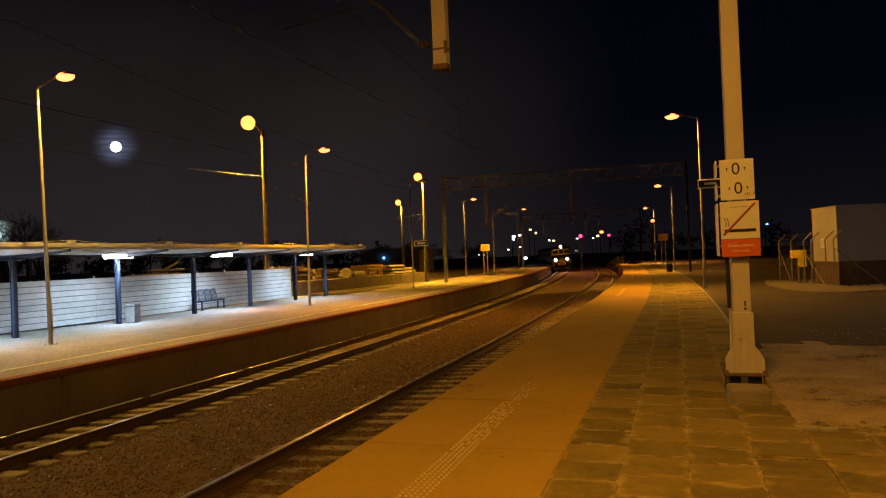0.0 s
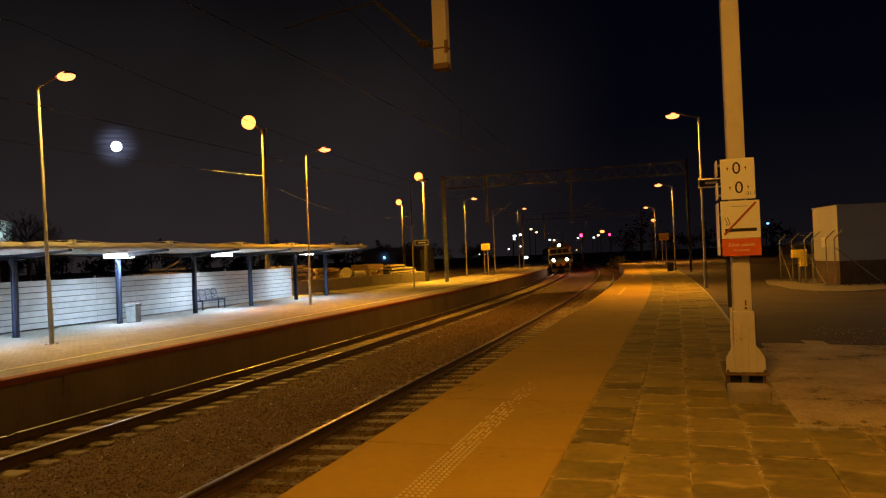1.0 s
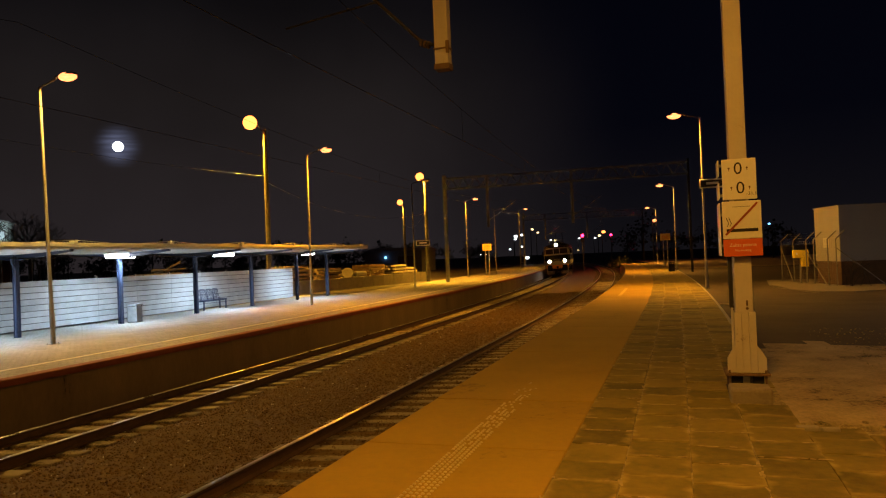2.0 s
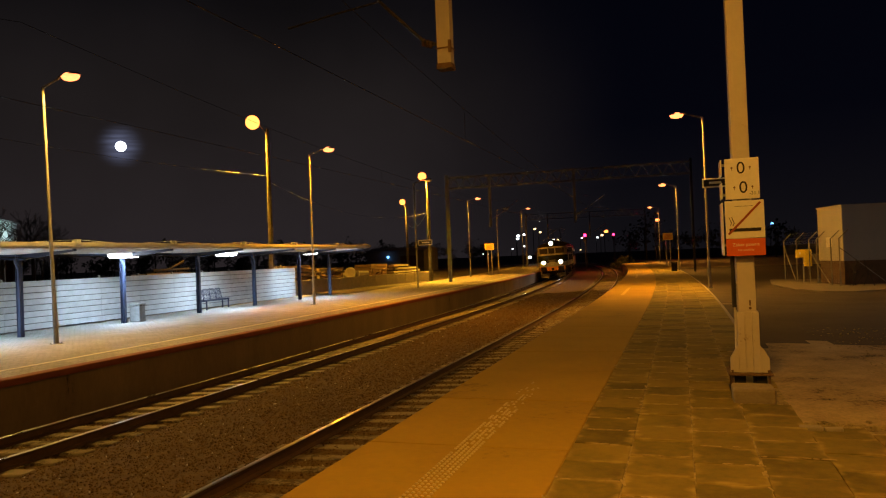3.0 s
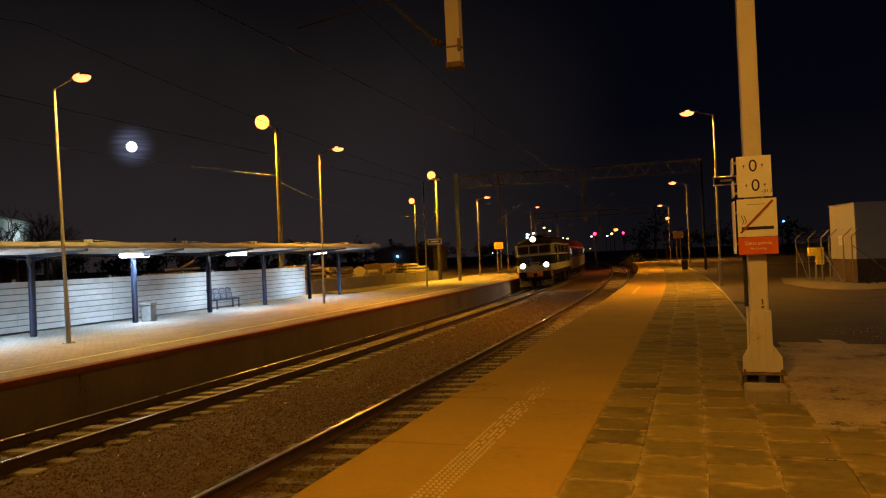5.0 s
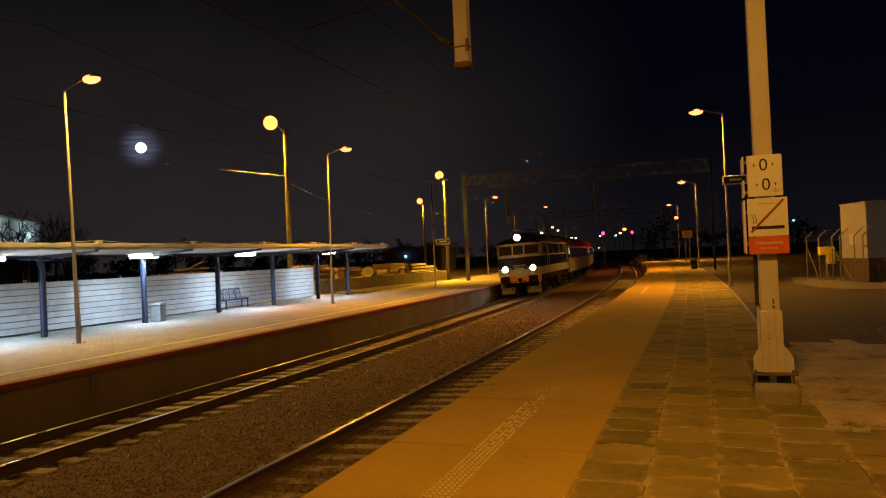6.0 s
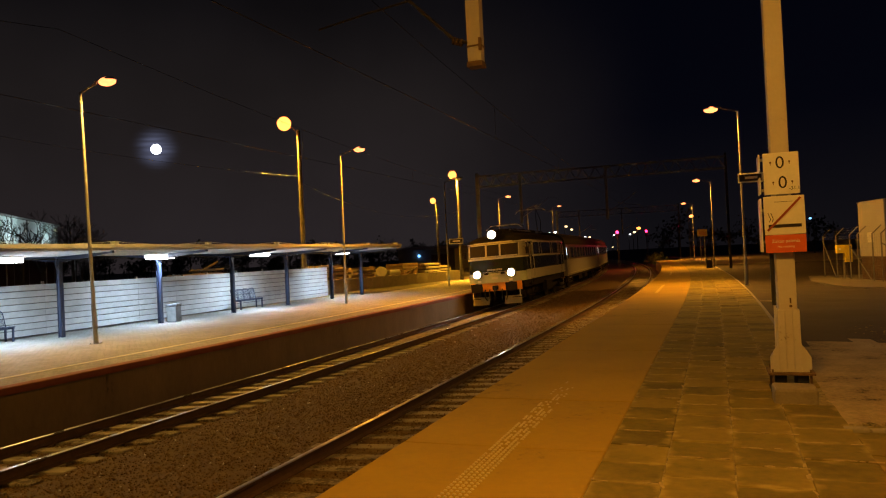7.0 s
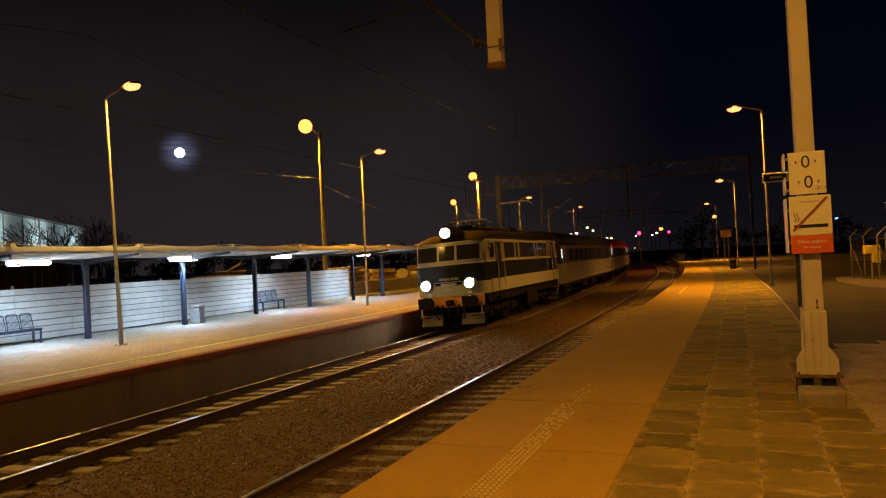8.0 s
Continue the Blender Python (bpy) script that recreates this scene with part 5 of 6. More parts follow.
def hall():
    a, b = Vector((-44.0, 28.0)), Vector((-63.1, 54.8))
    d = (b - a)
    ang = math.degrees(math.atan2(d.y, d.x))
    h = thing("storage_hall", "long pale storage hall lit by added unseen floodlights", "building", pose(a.x, a.y, -0.2, 0, 0, ang))
    n = d.length
    bm = bmesh.new()
    box(bm, 0, n, 0, 14, 0, 6.9)
    part("wall", bm, M_HALL, h)
    bm = bmesh.new()
    box(bm, -0.2, n + 0.2, -0.2, 14.2, 6.9, 7.05)
    part("roof", bm, M_ROOFDARK, h)
    for i in range(8):
        bm = bmesh.new()
        box(bm, 2 + i * n / 8, 2.12 + i * n / 8, -0.08, 0.0, 0, 6.9)
        part("downpipe", bm, M_POLE, h)
    bm = bmesh.new()
    box(bm, 0, n, -0.06, 0, 0, 4.4)
    part("dark_cladding", bm, M_PLINTH, h, "dark lower cladding")
    # added floodlights, hidden behind the shelter roof, brighten the upper wall
    for f in (0.25, 0.55, 0.85):
        p = a.lerp(b, f) + Vector((d.y, -d.x)).normalized() * 2.6
        la = thing("wall_flood", "unseen floodlight on a low post, added to light the hall", "lamp", pose(p.x, p.y, -0.2, 0, 0, ang))
        bm = bmesh.new()
        rod(bm, (0, 0, 0), (0, 0, 3.8), 0.05, seg=8)
        part("post", bm, M_POLE, la)
        bm = bmesh.new()
        box(bm, -0.2, 0.2, -0.08, 0.08, 3.8, 3.98, 0.02)
        part("head", bm, M_POLE, la)
        disc_light("flood_glow", pose(0, 0.15, 4.05, 145), 120, (0.70, 0.95, 1.0), 0.3, la, 150)
    for i, (f, off, ht) in enumerate(((0.1, 5, 6.5), (0.28, 4.6, 6.2), (0.5, 5, 7.2), (0.62, 4.8, 6.2), (0.75, 5, 7.0))):
        p = a.lerp(b, f) + Vector((d.y, -d.x)).normalized() * off
        bare_tree(pose(p.x, p.y, -0.2, 0, 0, 40 * i), ht, 20 + i)


def shed():
    s = thing("goods_shed", "low grey goods shed beyond the ramp", "building", pose(-43.5, 96.0, -0.2, 0, 0, 6))
    bm = bmesh.new()
    box(bm, 0, 8.5, 0, 9, 0, 3.1)
    part("wall", bm, M_SHED, s)
    bm = bmesh.new()
    v = [bm.verts.new(p) for p in ((-0.4, -0.4, 3.1), (8.9, -0.4, 3.1), (8.9, 9.4, 3.1), (-0.4, 9.4, 3.1), (-0.4, 4.5, 3.6), (8.9, 4.5, 3.6))]
    for f in ((0, 1, 5, 4), (2, 3, 4, 5), (0, 4, 3), (1, 2, 5), (0, 3, 2, 1)):
        bm.faces.new([v[i] for i in f])
    part("roof", bm, M_ROOFDARK, s)
    bm = bmesh.new()
    bmesh.ops.create_uvsphere(bm, u_segments=10, v_segments=6, radius=0.2, matrix=Matrix.Translation((3.2, -0.22, 2.2)))
    part("wall_lamp", bm, G_BLUE, s, "small blue-white wall lamp")
    bm = bmesh.new()
    box(bm, 5.0, 7.4, -0.04, 0.02, 0.0, 2.3)
    part("gate", bm, M_PLINTH, s)


def signal_post(m, height, label, mat=None):
    s = thing("signal", label, "railway signal", m, "signals")
    bm = bmesh.new()
    rod(bm, (0, 0, 0), (0, 0, height - 0.3), 0.07, seg=10)
    part("post", bm, M_MAST, s)
    bm = bmesh.new()
    box(bm, -0.25, 0.25, 0.05, 0.12, height - 0.9, height + 0.35, 0.05)
    part("head", bm, M_SIGNBLACK, s)
    bm = bmesh.new()
    bmesh.ops.create_uvsphere(bm, u_segments=14, v_segments=8, radius=0.23, matrix=Matrix.Translation((0, -0.12, height)))
    part("lens", bm, G_RED, s, "glowing red signal lens", smooth=True)
    bm = bmesh.new()
    box(bm, 0.2, 0.24, 0.1, 0.5, 0.2, height - 0.4)
    part("ladder", bm, M_MAST, s)
    disc_light("signal_glow", pose(0, -0.36, height, -80), 80, (1.0, 0.012, 0.05), 0.2, s, 140)


def far_lamp(m, height, mat, label, r=0.3, category="street lamp"):
    s = thing("far_lamp", label, category, m, "distant lamps")
    bm = bmesh.new()
    rod(bm, (0, 0, 0), (0, 0, height), 0.09, 0.06, 8)
    part("pole", bm, M_MAST, s)
    bm = bmesh.new()
    tube(bm, [(0, 0, height - 0.05), (0.3, -0.1, height + 0.1)], 0.03, 6)
    part("bracket", bm, M_POLE, s)
    bm = bmesh.new()
    bmesh.ops.create_uvsphere(bm, u_segments=12, v_segments=8, radius=1, matrix=Matrix.LocRotScale((0.35, -0.15, height + 0.05), None, (r * 0.85, r * 0.7, r * 0.6)))
    part("bowl", bm, mat, s, smooth=True)


def far_woods():
    """Dark leafless and leafy crowns along the skyline."""
    rng = random.Random(11)
    vs, fs = [], []

    def quad(c, r):
        u = Vector((rng.gauss(0, 1), rng.gauss(0, 1), rng.gauss(0, 1))).normalized()
        w = u.orthogonal().normalized()
        k = len(vs)
        t = u.cross(w)
        vs.extend((c + w * r, c + t * r * 0.7, c - w * r * 0.9, c - t * r * 0.8))
        fs.append((k, k + 1, k + 2, k + 3))

    def stick(p, q, r):
        k = len(vs)
        for c, rr in ((p, r), (q, r * 0.5)):
            vs.extend((c + Vector((rr, 0, 0)), c + Vector((-rr * 0.5, rr * 0.8, 0)), c + Vector((-rr * 0.5, -rr * 0.8, 0))))
        for i in range(3):
            fs.append((k + i, k + (i + 1) % 3, k + 3 + (i + 1) % 3, k + 3 + i))

    spots = []
    for i in range(46):
        a = radians(-52 + 100 * i / 45 + rng.uniform(-1, 1))
        dist = rng.uniform(190, 260)
        x, y = math.sin(a - radians(4)) * dist, math.cos(a - radians(4)) * dist
        if place(-8, y).x - 16 < x < place(2, y).x + 6:
            continue
        spots.append((x, y, rng.uniform(5, 11)))
    spots += [(-5.5, 122, 8.0), (-2.5, 126, 6.0), (-8.5, 128, 6.5), (2, 118, 5), (6, 112, 5), (12, 104, 5.5), (20, 98, 6), (28, 92, 6.5), (36, 84, 6)]
    for i in range(70):
        a = radians(-58 + 50 * i / 69 + rng.uniform(-0.6, 0.6))
        dist = rng.uniform(105, 175)
        x, y = math.sin(a) * dist, math.cos(a) * dist
        if x > place(-24, y).x or (-50 < x < -30 and y < 115):
            continue
        spots.append((x, y, rng.uniform(3.2, 6.5)))
    for x, y, h in spots:
        base = Vector((x, y, -0.6))
        top = base + Vector((rng.uniform(-.4, .4), rng.uniform(-.4, .4), h * 0.75))
        stick(base, top, h * 0.025)
        for _ in range(9):
            p = base.lerp(top, rng.uniform(0.35, 0.95))
            q = p + Vector((rng.gauss(0, h * 0.17), rng.gauss(0, h * 0.17), rng.uniform(0.05, 0.28) * h))
            stick(p, q, h * 0.009)
            for _ in range(26):
                quad(q + Vector((rng.gauss(0, h * 0.085), rng.gauss(0, h * 0.085), rng.gauss(0, h * 0.07))), rng.uniform(0.10, 0.32))
    me = bpy.data.meshes.new("far_woods")
    me.from_pydata(vs, [], fs)
    me.materials.append(M_LEAF)
    tagged(new("far_woods", me), "dark distant trees along the night skyline", "woods", kind="stuff")


def low_bushes():
    rng = random.Random(5)
    bm = bmesh.new()
    for s in [94 + 1.5 * k for k in range(10)]:
        c = place(-2.4 + rng.uniform(-0.4, 0.4), s, -0.6)
        for _ in range(70):
            p = c + Vector((rng.gauss(0, 0.5), rng.gauss(0, 0.6), abs(rng.gauss(0.3, 0.45))))
            u = Vector((rng.gauss(0, 1), rng.gauss(0, 1), rng.gauss(0, 1))).normalized()
            w, t = u.orthogonal().normalized() * 0.16, u.cross(u.orthogonal().normalized()) * 0.1
            bm.faces.new([bm.verts.new(q) for q in (p + w, p + t, p - w, p - t)])
    tagged(part("scrub", bm, M_LEAF), "dark scrub past the platform end", "scrub", kind="stuff")


hall()
shed()
signal_post(along(-7.2, 104, -1.0), 5.0, "railway signal showing red between the tracks")
signal_post(along(-1.2, 134, -1.0), 5.6, "railway signal showing red beside the near track")
for x, y, z, mat, r in ((-14.6, 149.3, 5.6, G_LAMPY, 0.5), (-17.45, 169.1, 5.3, G_WARM, 0.4), (-26.96, 137.4, 6.4, G_WARM, 0.32), (-26.3, 139.5, 5.8, G_WARM, 0.3),
                        (-34.4, 156.3, 5.7, G_WHITE, 0.5), (-33.5, 158.4, 6.0, G_WHITE, 0.42), (-34.7, 157, 5.1, G_WHITE, 0.4), (-33.9, 160, 3.4, G_WHITE, 0.3), (-36.6, 160, 2.9, G_WHITE, 0.3),
                        (-26.1, 127.3, 1.0, G_WHITE, 0.45), (-24.6, 150, 4.3, G_WARM, 0.32), (-27.2, 160, 4.6, G_WHITE, 0.3), (-3.4, 110, 5.85, G_LAMP, 0.36),
                        (-40.2, 152, 2.0, G_WHITE, 0.2), (-42.5, 156, 2.0, G_WHITE, 0.2), (-30.4, 190, 2.2, G_WARM, 0.3), (-26.5, 200, 2.2, G_WARM, 0.28), (-22.2, 170, 4.9, G_WHITE, 0.3), (-20.5, 188, 5.2, G_WHITE, 0.34)):
    far_lamp(pose(x, y, -1.0), z + 1.0, mat, "small glowing lamp on a distant pole", r)
far_lamp(pose(16.4, 149, -1.0), 6.6, G_BLUE, "tiny blue lamp on a distant pole", 0.3)
far_woods()
low_bushes()


# ---------------------------------------------------------------- train
P_GREEN = material("dark_green_loco_paint", (0.014, 0.019, 0.011), (0.028, 0.035, 0.020), 0.13, 1.5, 0.0, fine=25, spec=0.35)
P_PALE = material("pale_green_loco_paint", (0.36, 0.42, 0.30), (0.48, 0.54, 0.40), 0.24, 1.5, 0.0, fine=25)
P_CREAM = material("cream_loco_paint", (0.42, 0.43, 0.40), (0.56, 0.57, 0.53), 0.33, 1.3, 0.0, fine=25, stains=(0.34, 0.30, 0.22))
P_GREY = material("grey_cab_paint", (0.25, 0.255, 0.21), (0.35, 0.355, 0.29), 0.25, 1.5, 0.0, fine=25)
P_ORANGE = material("orange_buffer_beam", (0.64, 0.26, 0.02), (0.78, 0.34, 0.04), 0.45, 4, 0.08, fine=30, stains=(0.32, 0.10, 0.02))
P_ROOF = material("sooty_roof", (0.010, 0.009, 0.008), (0.026, 0.023, 0.020), 0.8, 2, 0.15, fine=25, spec=0.2)
P_UNDER = material("sooty_underframe", (0.006, 0.005, 0.004), (0.019, 0.015, 0.012), 0.8, 4, 0.3, fine=30, spec=0.2)
P_COACH = material("grey_pink_coach_paint", (0.24, 0.24, 0.28), (0.35, 0.35, 0.40), 0.38, 1.2, 0.0, fine=20, stains=(0.20, 0.19, 0.20))
P_COACHDARK = material("brown_green_coach_paint", (0.030, 0.028, 0.024), (0.055, 0.050, 0.042), 0.33, 1.5, 0.0, fine=20)
P_PLOUGH = material("scuffed_plough_paint", (0.26, 0.255, 0.24), (0.42, 0.41, 0.38), 0.5, 3, 0.1, fine=25)
P_GLASS = glass("dark_window_glass")
P_METAL = material("bare_metal_trim", (0.45, 0.45, 0.43), (0.62, 0.62, 0.60), 0.3, 4, 0.05, metal=0.8)
G_HEAD = glow("headlight_lens", (1.0, 0.93, 0.84), 110.0)
G_ENDSTRIP = glow("coach_end_glow", (0.8, 0.95, 1.0), 1.3)

NOSE = [(0.0, 0.0), (0.40, 0.008), (0.80, 0.04), (1.08, 0.09), (1.24, 0.18), (1.35, 0.31), (1.43, 0.50), (1.47, 0.80)]


def outline(length):
    right = NOSE + [(x, length - y) for x, y in reversed(NOSE)]
    return right + [(-x, y) for x, y in reversed(right) if x > 1e-6]


def rake(z):
    return max(0.0, z - 2.42) * 0.20


def hull(bm, length, levels, shrink=None):
    """Loft of the plan outline through the given heights, both noses raked above the belt."""
    rings = []
    for z in levels:
        k = 1.0 if shrink is None else shrink(z)
        ring = []
        for x, y in outline(length):
            yy = y + rake(z) * (1 - min(1, y / (length / 2))) if y < length / 2 else y - rake(z) * (1 - min(1, (length - y) / (length / 2)))
            ring.append(bm.verts.new((x * k, yy, z)))
        rings.append(ring)
    n = len(rings[0])
    for a, b in zip(rings, rings[1:]):
        for i in range(n):
            bm.faces.new((a[i], a[(i + 1) % n], b[(i + 1) % n], b[i]))
    return rings


def nose_y(x):
    x = abs(x)
    for (xa, ya), (xb, yb) in zip(NOSE, NOSE[1:]):
        if x <= xb:
            return ya + (yb - ya) * (x - xa) / (xb - xa)
    return NOSE[-1][1]


def front_panel(bm, x0, x1, z0, z1, off0, off1, inset=0.0):
    """A panel that follows the nose between x0 and x1, from off0 to off1 metres proud of it."""
    n = 5
    g = {}
    for d, off in ((0, off0), (1, off1)):
        for i in range(n + 1):
            x = x0 + (x1 - x0) * i / n
            for j, z in enumerate((z0, z1)):
                g[d, i, j] = bm.verts.new((x, nose_y(x) + rake(z) - off, z))
    for i in range(n):
        for d in (0, 1):
            bm.faces.new((g[d, i, 0], g[d, i + 1, 0], g[d, i + 1, 1], g[d, i, 1]))
        for j in (0, 1):
            bm.faces.new((g[0, i, j], g[0, i + 1, j], g[1, i + 1, j], g[1, i, j]))
    for i in (0, n):
        bm.faces.new((g[0, i, 0], g[0, i, 1], g[1, i, 1], g[1, i, 0]))


def bogie(parent, y, wheelbase, r, n=2):
    bm = bmesh.new()
    for x in (-1.02, 1.02):
        box(bm, x - 0.07, x + 0.07, y - wheelbase / 2 - 0.6, y + wheelbase / 2 + 0.6, 0.52, 0.80, 0.03)
        for e in (-1, 1):
            box(bm, x - 0.14, x + 0.14, y + e * wheelbase / 2 - 0.17, y + e * wheelbase / 2 + 0.17, 0.42, 0.72, 0.04)
    box(bm, -1.0, 1.0, y - 0.3, y + 0.3, 0.45, 0.85)
    bg = part("bogie", bm, P_UNDER, parent)
    for e in (-1, 1):
        for x in (-0.75, 0.75):
            bm = bmesh.new()
            rod(bm, (x - 0.065, y + e * wheelbase / 2, r), (x + 0.065, y + e * wheelbase / 2, r), r, seg=28)
            rod(bm, (x + (0.06 if x > 0 else -0.06), y + e * wheelbase / 2, r), (x + (0.10 if x > 0 else -0.10), y + e * wheelbase / 2, r), r * 0.35, seg=16)
            part("wheel", bm, P_UNDER, bg)
        for x in (-1.05, 1.05):
            bm = bmesh.new()
            for k in range(5):
                rod(bm, (x, y + e * (wheelbase / 2 - 0.45), 0.50 + 0.07 * k), (x, y + e * (wheelbase / 2 - 0.45), 0.53 + 0.07 * k), 0.10, seg=10)
            part("spring", bm, P_UNDER, bg)


def buffers(parent, y, sgn, plate=False):
    for x in (-0.875, 0.875):
        bm = bmesh.new()
        if plate:
            box(bm, x - 0.29, x + 0.29, min(y + sgn * 0.35, y + sgn * 0.40), max(y + sgn * 0.35, y + sgn * 0.40), 0.86, 1.27, 0.02)
        rod(bm, (x, y, 1.06), (x, y + sgn * 0.35, 1.06), 0.13, 0.12, 14)
        rod(bm, (x, y, 1.06), (x, y + sgn * 0.05, 1.06), 0.21, seg=14)
        rod(bm, (x, y + sgn * 0.34, 1.06), (x, y + sgn * 0.39, 1.06), 0.24, 0.20, 20)
        part("buffer", bm, P_UNDER, parent, "black sprung buffer")


def locomotive():
    LEN = 13.1
    t = thing("locomotive", "green and cream electric locomotive with lit headlights", "locomotive")
    bands = (("lower_body", P_PALE, [1.28, 1.32, 1.76], "pale green lower body band"), ("middle_body", P_GREEN, [1.76, 2.44], "glossy dark green body band"),
             ("belt_line", P_CREAM, [2.44, 2.50], "cream belt line"), ("window_band", P_GREY, [2.50, 3.24], "grey-cream window band"))
    for name, mat, lv, lab in bands:
        bm = bmesh.new()
        hull(bm, LEN, lv)
        part(name, bm, mat, t, lab, smooth=True)
    bm = bmesh.new()
    hull(bm, LEN, [2.435, 2.51], lambda z: 1.012)
    hull(bm, LEN, [3.235, 3.30], lambda z: 1.015)
    part("trim_strip", bm, P_CREAM, t, "cream trim strips")
    # cream flank panels below the green band
    for sx in (-1, 1):
        bm = bmesh.new()
        box(bm, min(sx * 1.485, sx * 1.502), max(sx * 1.485, sx * 1.502), 0.72, LEN - 0.72, 1.30, 1.80, 0.004)
        part("flank_panel", bm, P_CREAM, t, "cream lower flank")
    # roof, rounded and falling to both noses
    bm = bmesh.new()
    rings = []
    for y, h, w in ((0.24, 3.30, 1.30), (0.34, 3.40, 1.36), (0.70, 3.56, 1.43), (1.3, 3.70, 1.47), (2.2, 3.78, 1.49), (LEN / 2, 3.80, 1.50), (LEN - 2.2, 3.78, 1.49), (LEN - 1.3, 3.70, 1.47), (LEN - 0.70, 3.56, 1.43), (LEN - 0.34, 3.40, 1.36), (LEN - 0.24, 3.30, 1.30)):
        rings.append([bm.verts.new((w * math.cos(a), y, 3.27 + (h - 3.27) * math.sin(a) ** 0.7 if 0 < a < math.pi else 3.27)) for a in [math.pi * k / 14 for k in range(15)]])
    for a, b in zip(rings, rings[1:]):
        for k in range(14):
            bm.faces.new((a[k], a[k + 1], b[k + 1], b[k]))
    bm.faces.new(rings[0]), bm.faces.new(rings[-1])
    roof = part("roof", bm, P_ROOF, t, "sooty rounded roof", smooth=True)
    for y0, y1, w, z in ((2.4, 3.5, 0.45, 4.0), (4.6, 5.9, 0.5, 4.02), (6.2, 6.7, 0.3, 4.05), (7.2, 8.5, 0.55, 4.0)):
        bm = bmesh.new()
        box(bm, -w, w, y0, y1, 3.74, z, 0.05)
        part("roof_box", bm, P_ROOF, roof)
    for e in (-0.5, 0.5):
        bm = bmesh.new()
        tube(bm, [(e, 2.0, 3.92), (e, 11.0, 3.92)], 0.03, 6)
        part("roof_bar", bm, P_METAL, roof)
    # headlight housing in the roof front
    bm = bmesh.new()
    rod(bm, (0, 0.20, 3.66), (0, 1.5, 3.70), 0.28, 0.22, 20)
    box(bm, -0.27, 0.27, 0.24, 1.4, 3.3, 3.66, 0.05)
    part("headlight_housing", bm, P_ROOF, t, smooth=True)
    lamps = ((0.0, 0.185, 3.66, 0.17), (-0.87, 0.02, 1.73, 0.16), (0.87, 0.02, 1.73, 0.16))
    for x, y, z, r in lamps:
        yy = y if x == 0 else nose_y(x) - 0.10
        bm = bmesh.new()
        rod(bm, (x, yy + 0.16, z), (x, yy + 0.0, z), r + 0.065, r + 0.05, 24)
        rod(bm, (x, yy + 0.02, z), (x, yy - 0.10, z), r + 0.05, r + 0.035, 24, caps=False)
        rod(bm, (x, yy + 0.02, z), (x, yy - 0.10, z), r + 0.012, r + 0.022, 24, caps=False)
        rim = part("headlight", bm, P_METAL, t, "round headlight with a bright metal rim", smooth=True)
        bm = bmesh.new()
        bmesh.ops.create_uvsphere(bm, u_segments=20, v_segments=10, radius=1, matrix=Matrix.LocRotScale((x, yy - 0.012, z), None, (r, 0.012, r)))
        part("lens", bm, G_HEAD, rim, "glaring white lens", smooth=True)
    # cab windows
    for x0, x1 in ((-1.24, -0.40), (-0.31, 0.31), (0.40, 1.24)):
        bm = bmesh.new()
        front_panel(bm, x0 - 0.04, x1 + 0.04, 2.56, 3.20, -0.05, 0.012)
        fr = part("window_frame", bm, P_CREAM, t)
        bm = bmesh.new()
        front_panel(bm, x0, x1, 2.60, 3.16, -0.05, 0.018)
        part("pane", bm, P_GLASS, fr)
    bm = bmesh.new()
    for x in (-0.7, 0.7):
        rod(bm, (x, nose_y(x) + rake(2.6) - 0.03, 2.58), (x * 0.75, nose_y(x) + rake(3.0) - 0.035, 3.0), 0.008, seg=5)
    part("wiper", bm, M_BLACK, t)
    # number and emblem as plain shapes
    bm = bmesh.new()
    for x0, x1 in ((-0.36, -0.27), (-0.25, -0.17), (-0.15, -0.07), (-0.05, 0.03), (0.06, 0.09), (0.12, 0.20), (0.22, 0.30), (0.32, 0.40)):
        front_panel(bm, x0, x1, 1.875, 1.965, -0.01, 0.006)
    part("number_bar", bm, P_GREY, t, "pale number characters as plain bars")
    bm = bmesh.new()
    front_panel(bm, -0.08, 0.08, 2.08, 2.30, -0.01, 0.012), front_panel(bm, -0.24, -0.10, 2.16, 2.28, -0.01, 0.012), front_panel(bm, 0.10, 0.24, 2.16, 2.28, -0.01, 0.012)
    part("emblem", bm, P_UNDER, t, "dark winged emblem as plain shapes")
    bm = bmesh.new()
    front_panel(bm, -0.16, 0.16, 1.46, 1.56, -0.01, 0.015)
    part("small_plate", bm, P_CREAM, t)
    for x in (-0.42, 0.42):
        bm = bmesh.new()
        box(bm, x - 0.10, x + 0.10, -0.06, 0.05, 1.68, 1.80, 0.03)
        rod(bm, (x, -0.05, 1.74), (x, -0.10, 1.74), 0.05, seg=10)
        part("socket", bm, P_UNDER, t)
    # marker lights, handrail under the windscreens, roof lip and cab mirrors
    for x in (-0.80, 0.80):
        bm = bmesh.new()
        front_panel(bm, x - 0.08, x + 0.08, 1.32, 1.43, -0.02, 0.035)
        part("marker_light", bm, M_SIGNWHITE, t, "unlit milky marker light")
    bm = bmesh.new()
    pts = [(x, nose_y(x) + rake(2.5) - 0.07, 2.53) for x in (-1.05, -0.7, -0.35, 0.0, 0.35, 0.7, 1.05)]
    tube(bm, pts, 0.013, 6)
    for q in pts[::2]:
        rod(bm, q, (q[0], q[1] + 0.08, q[2] - 0.01), 0.010, seg=5)
    part("front_handrail", bm, P_METAL, t)
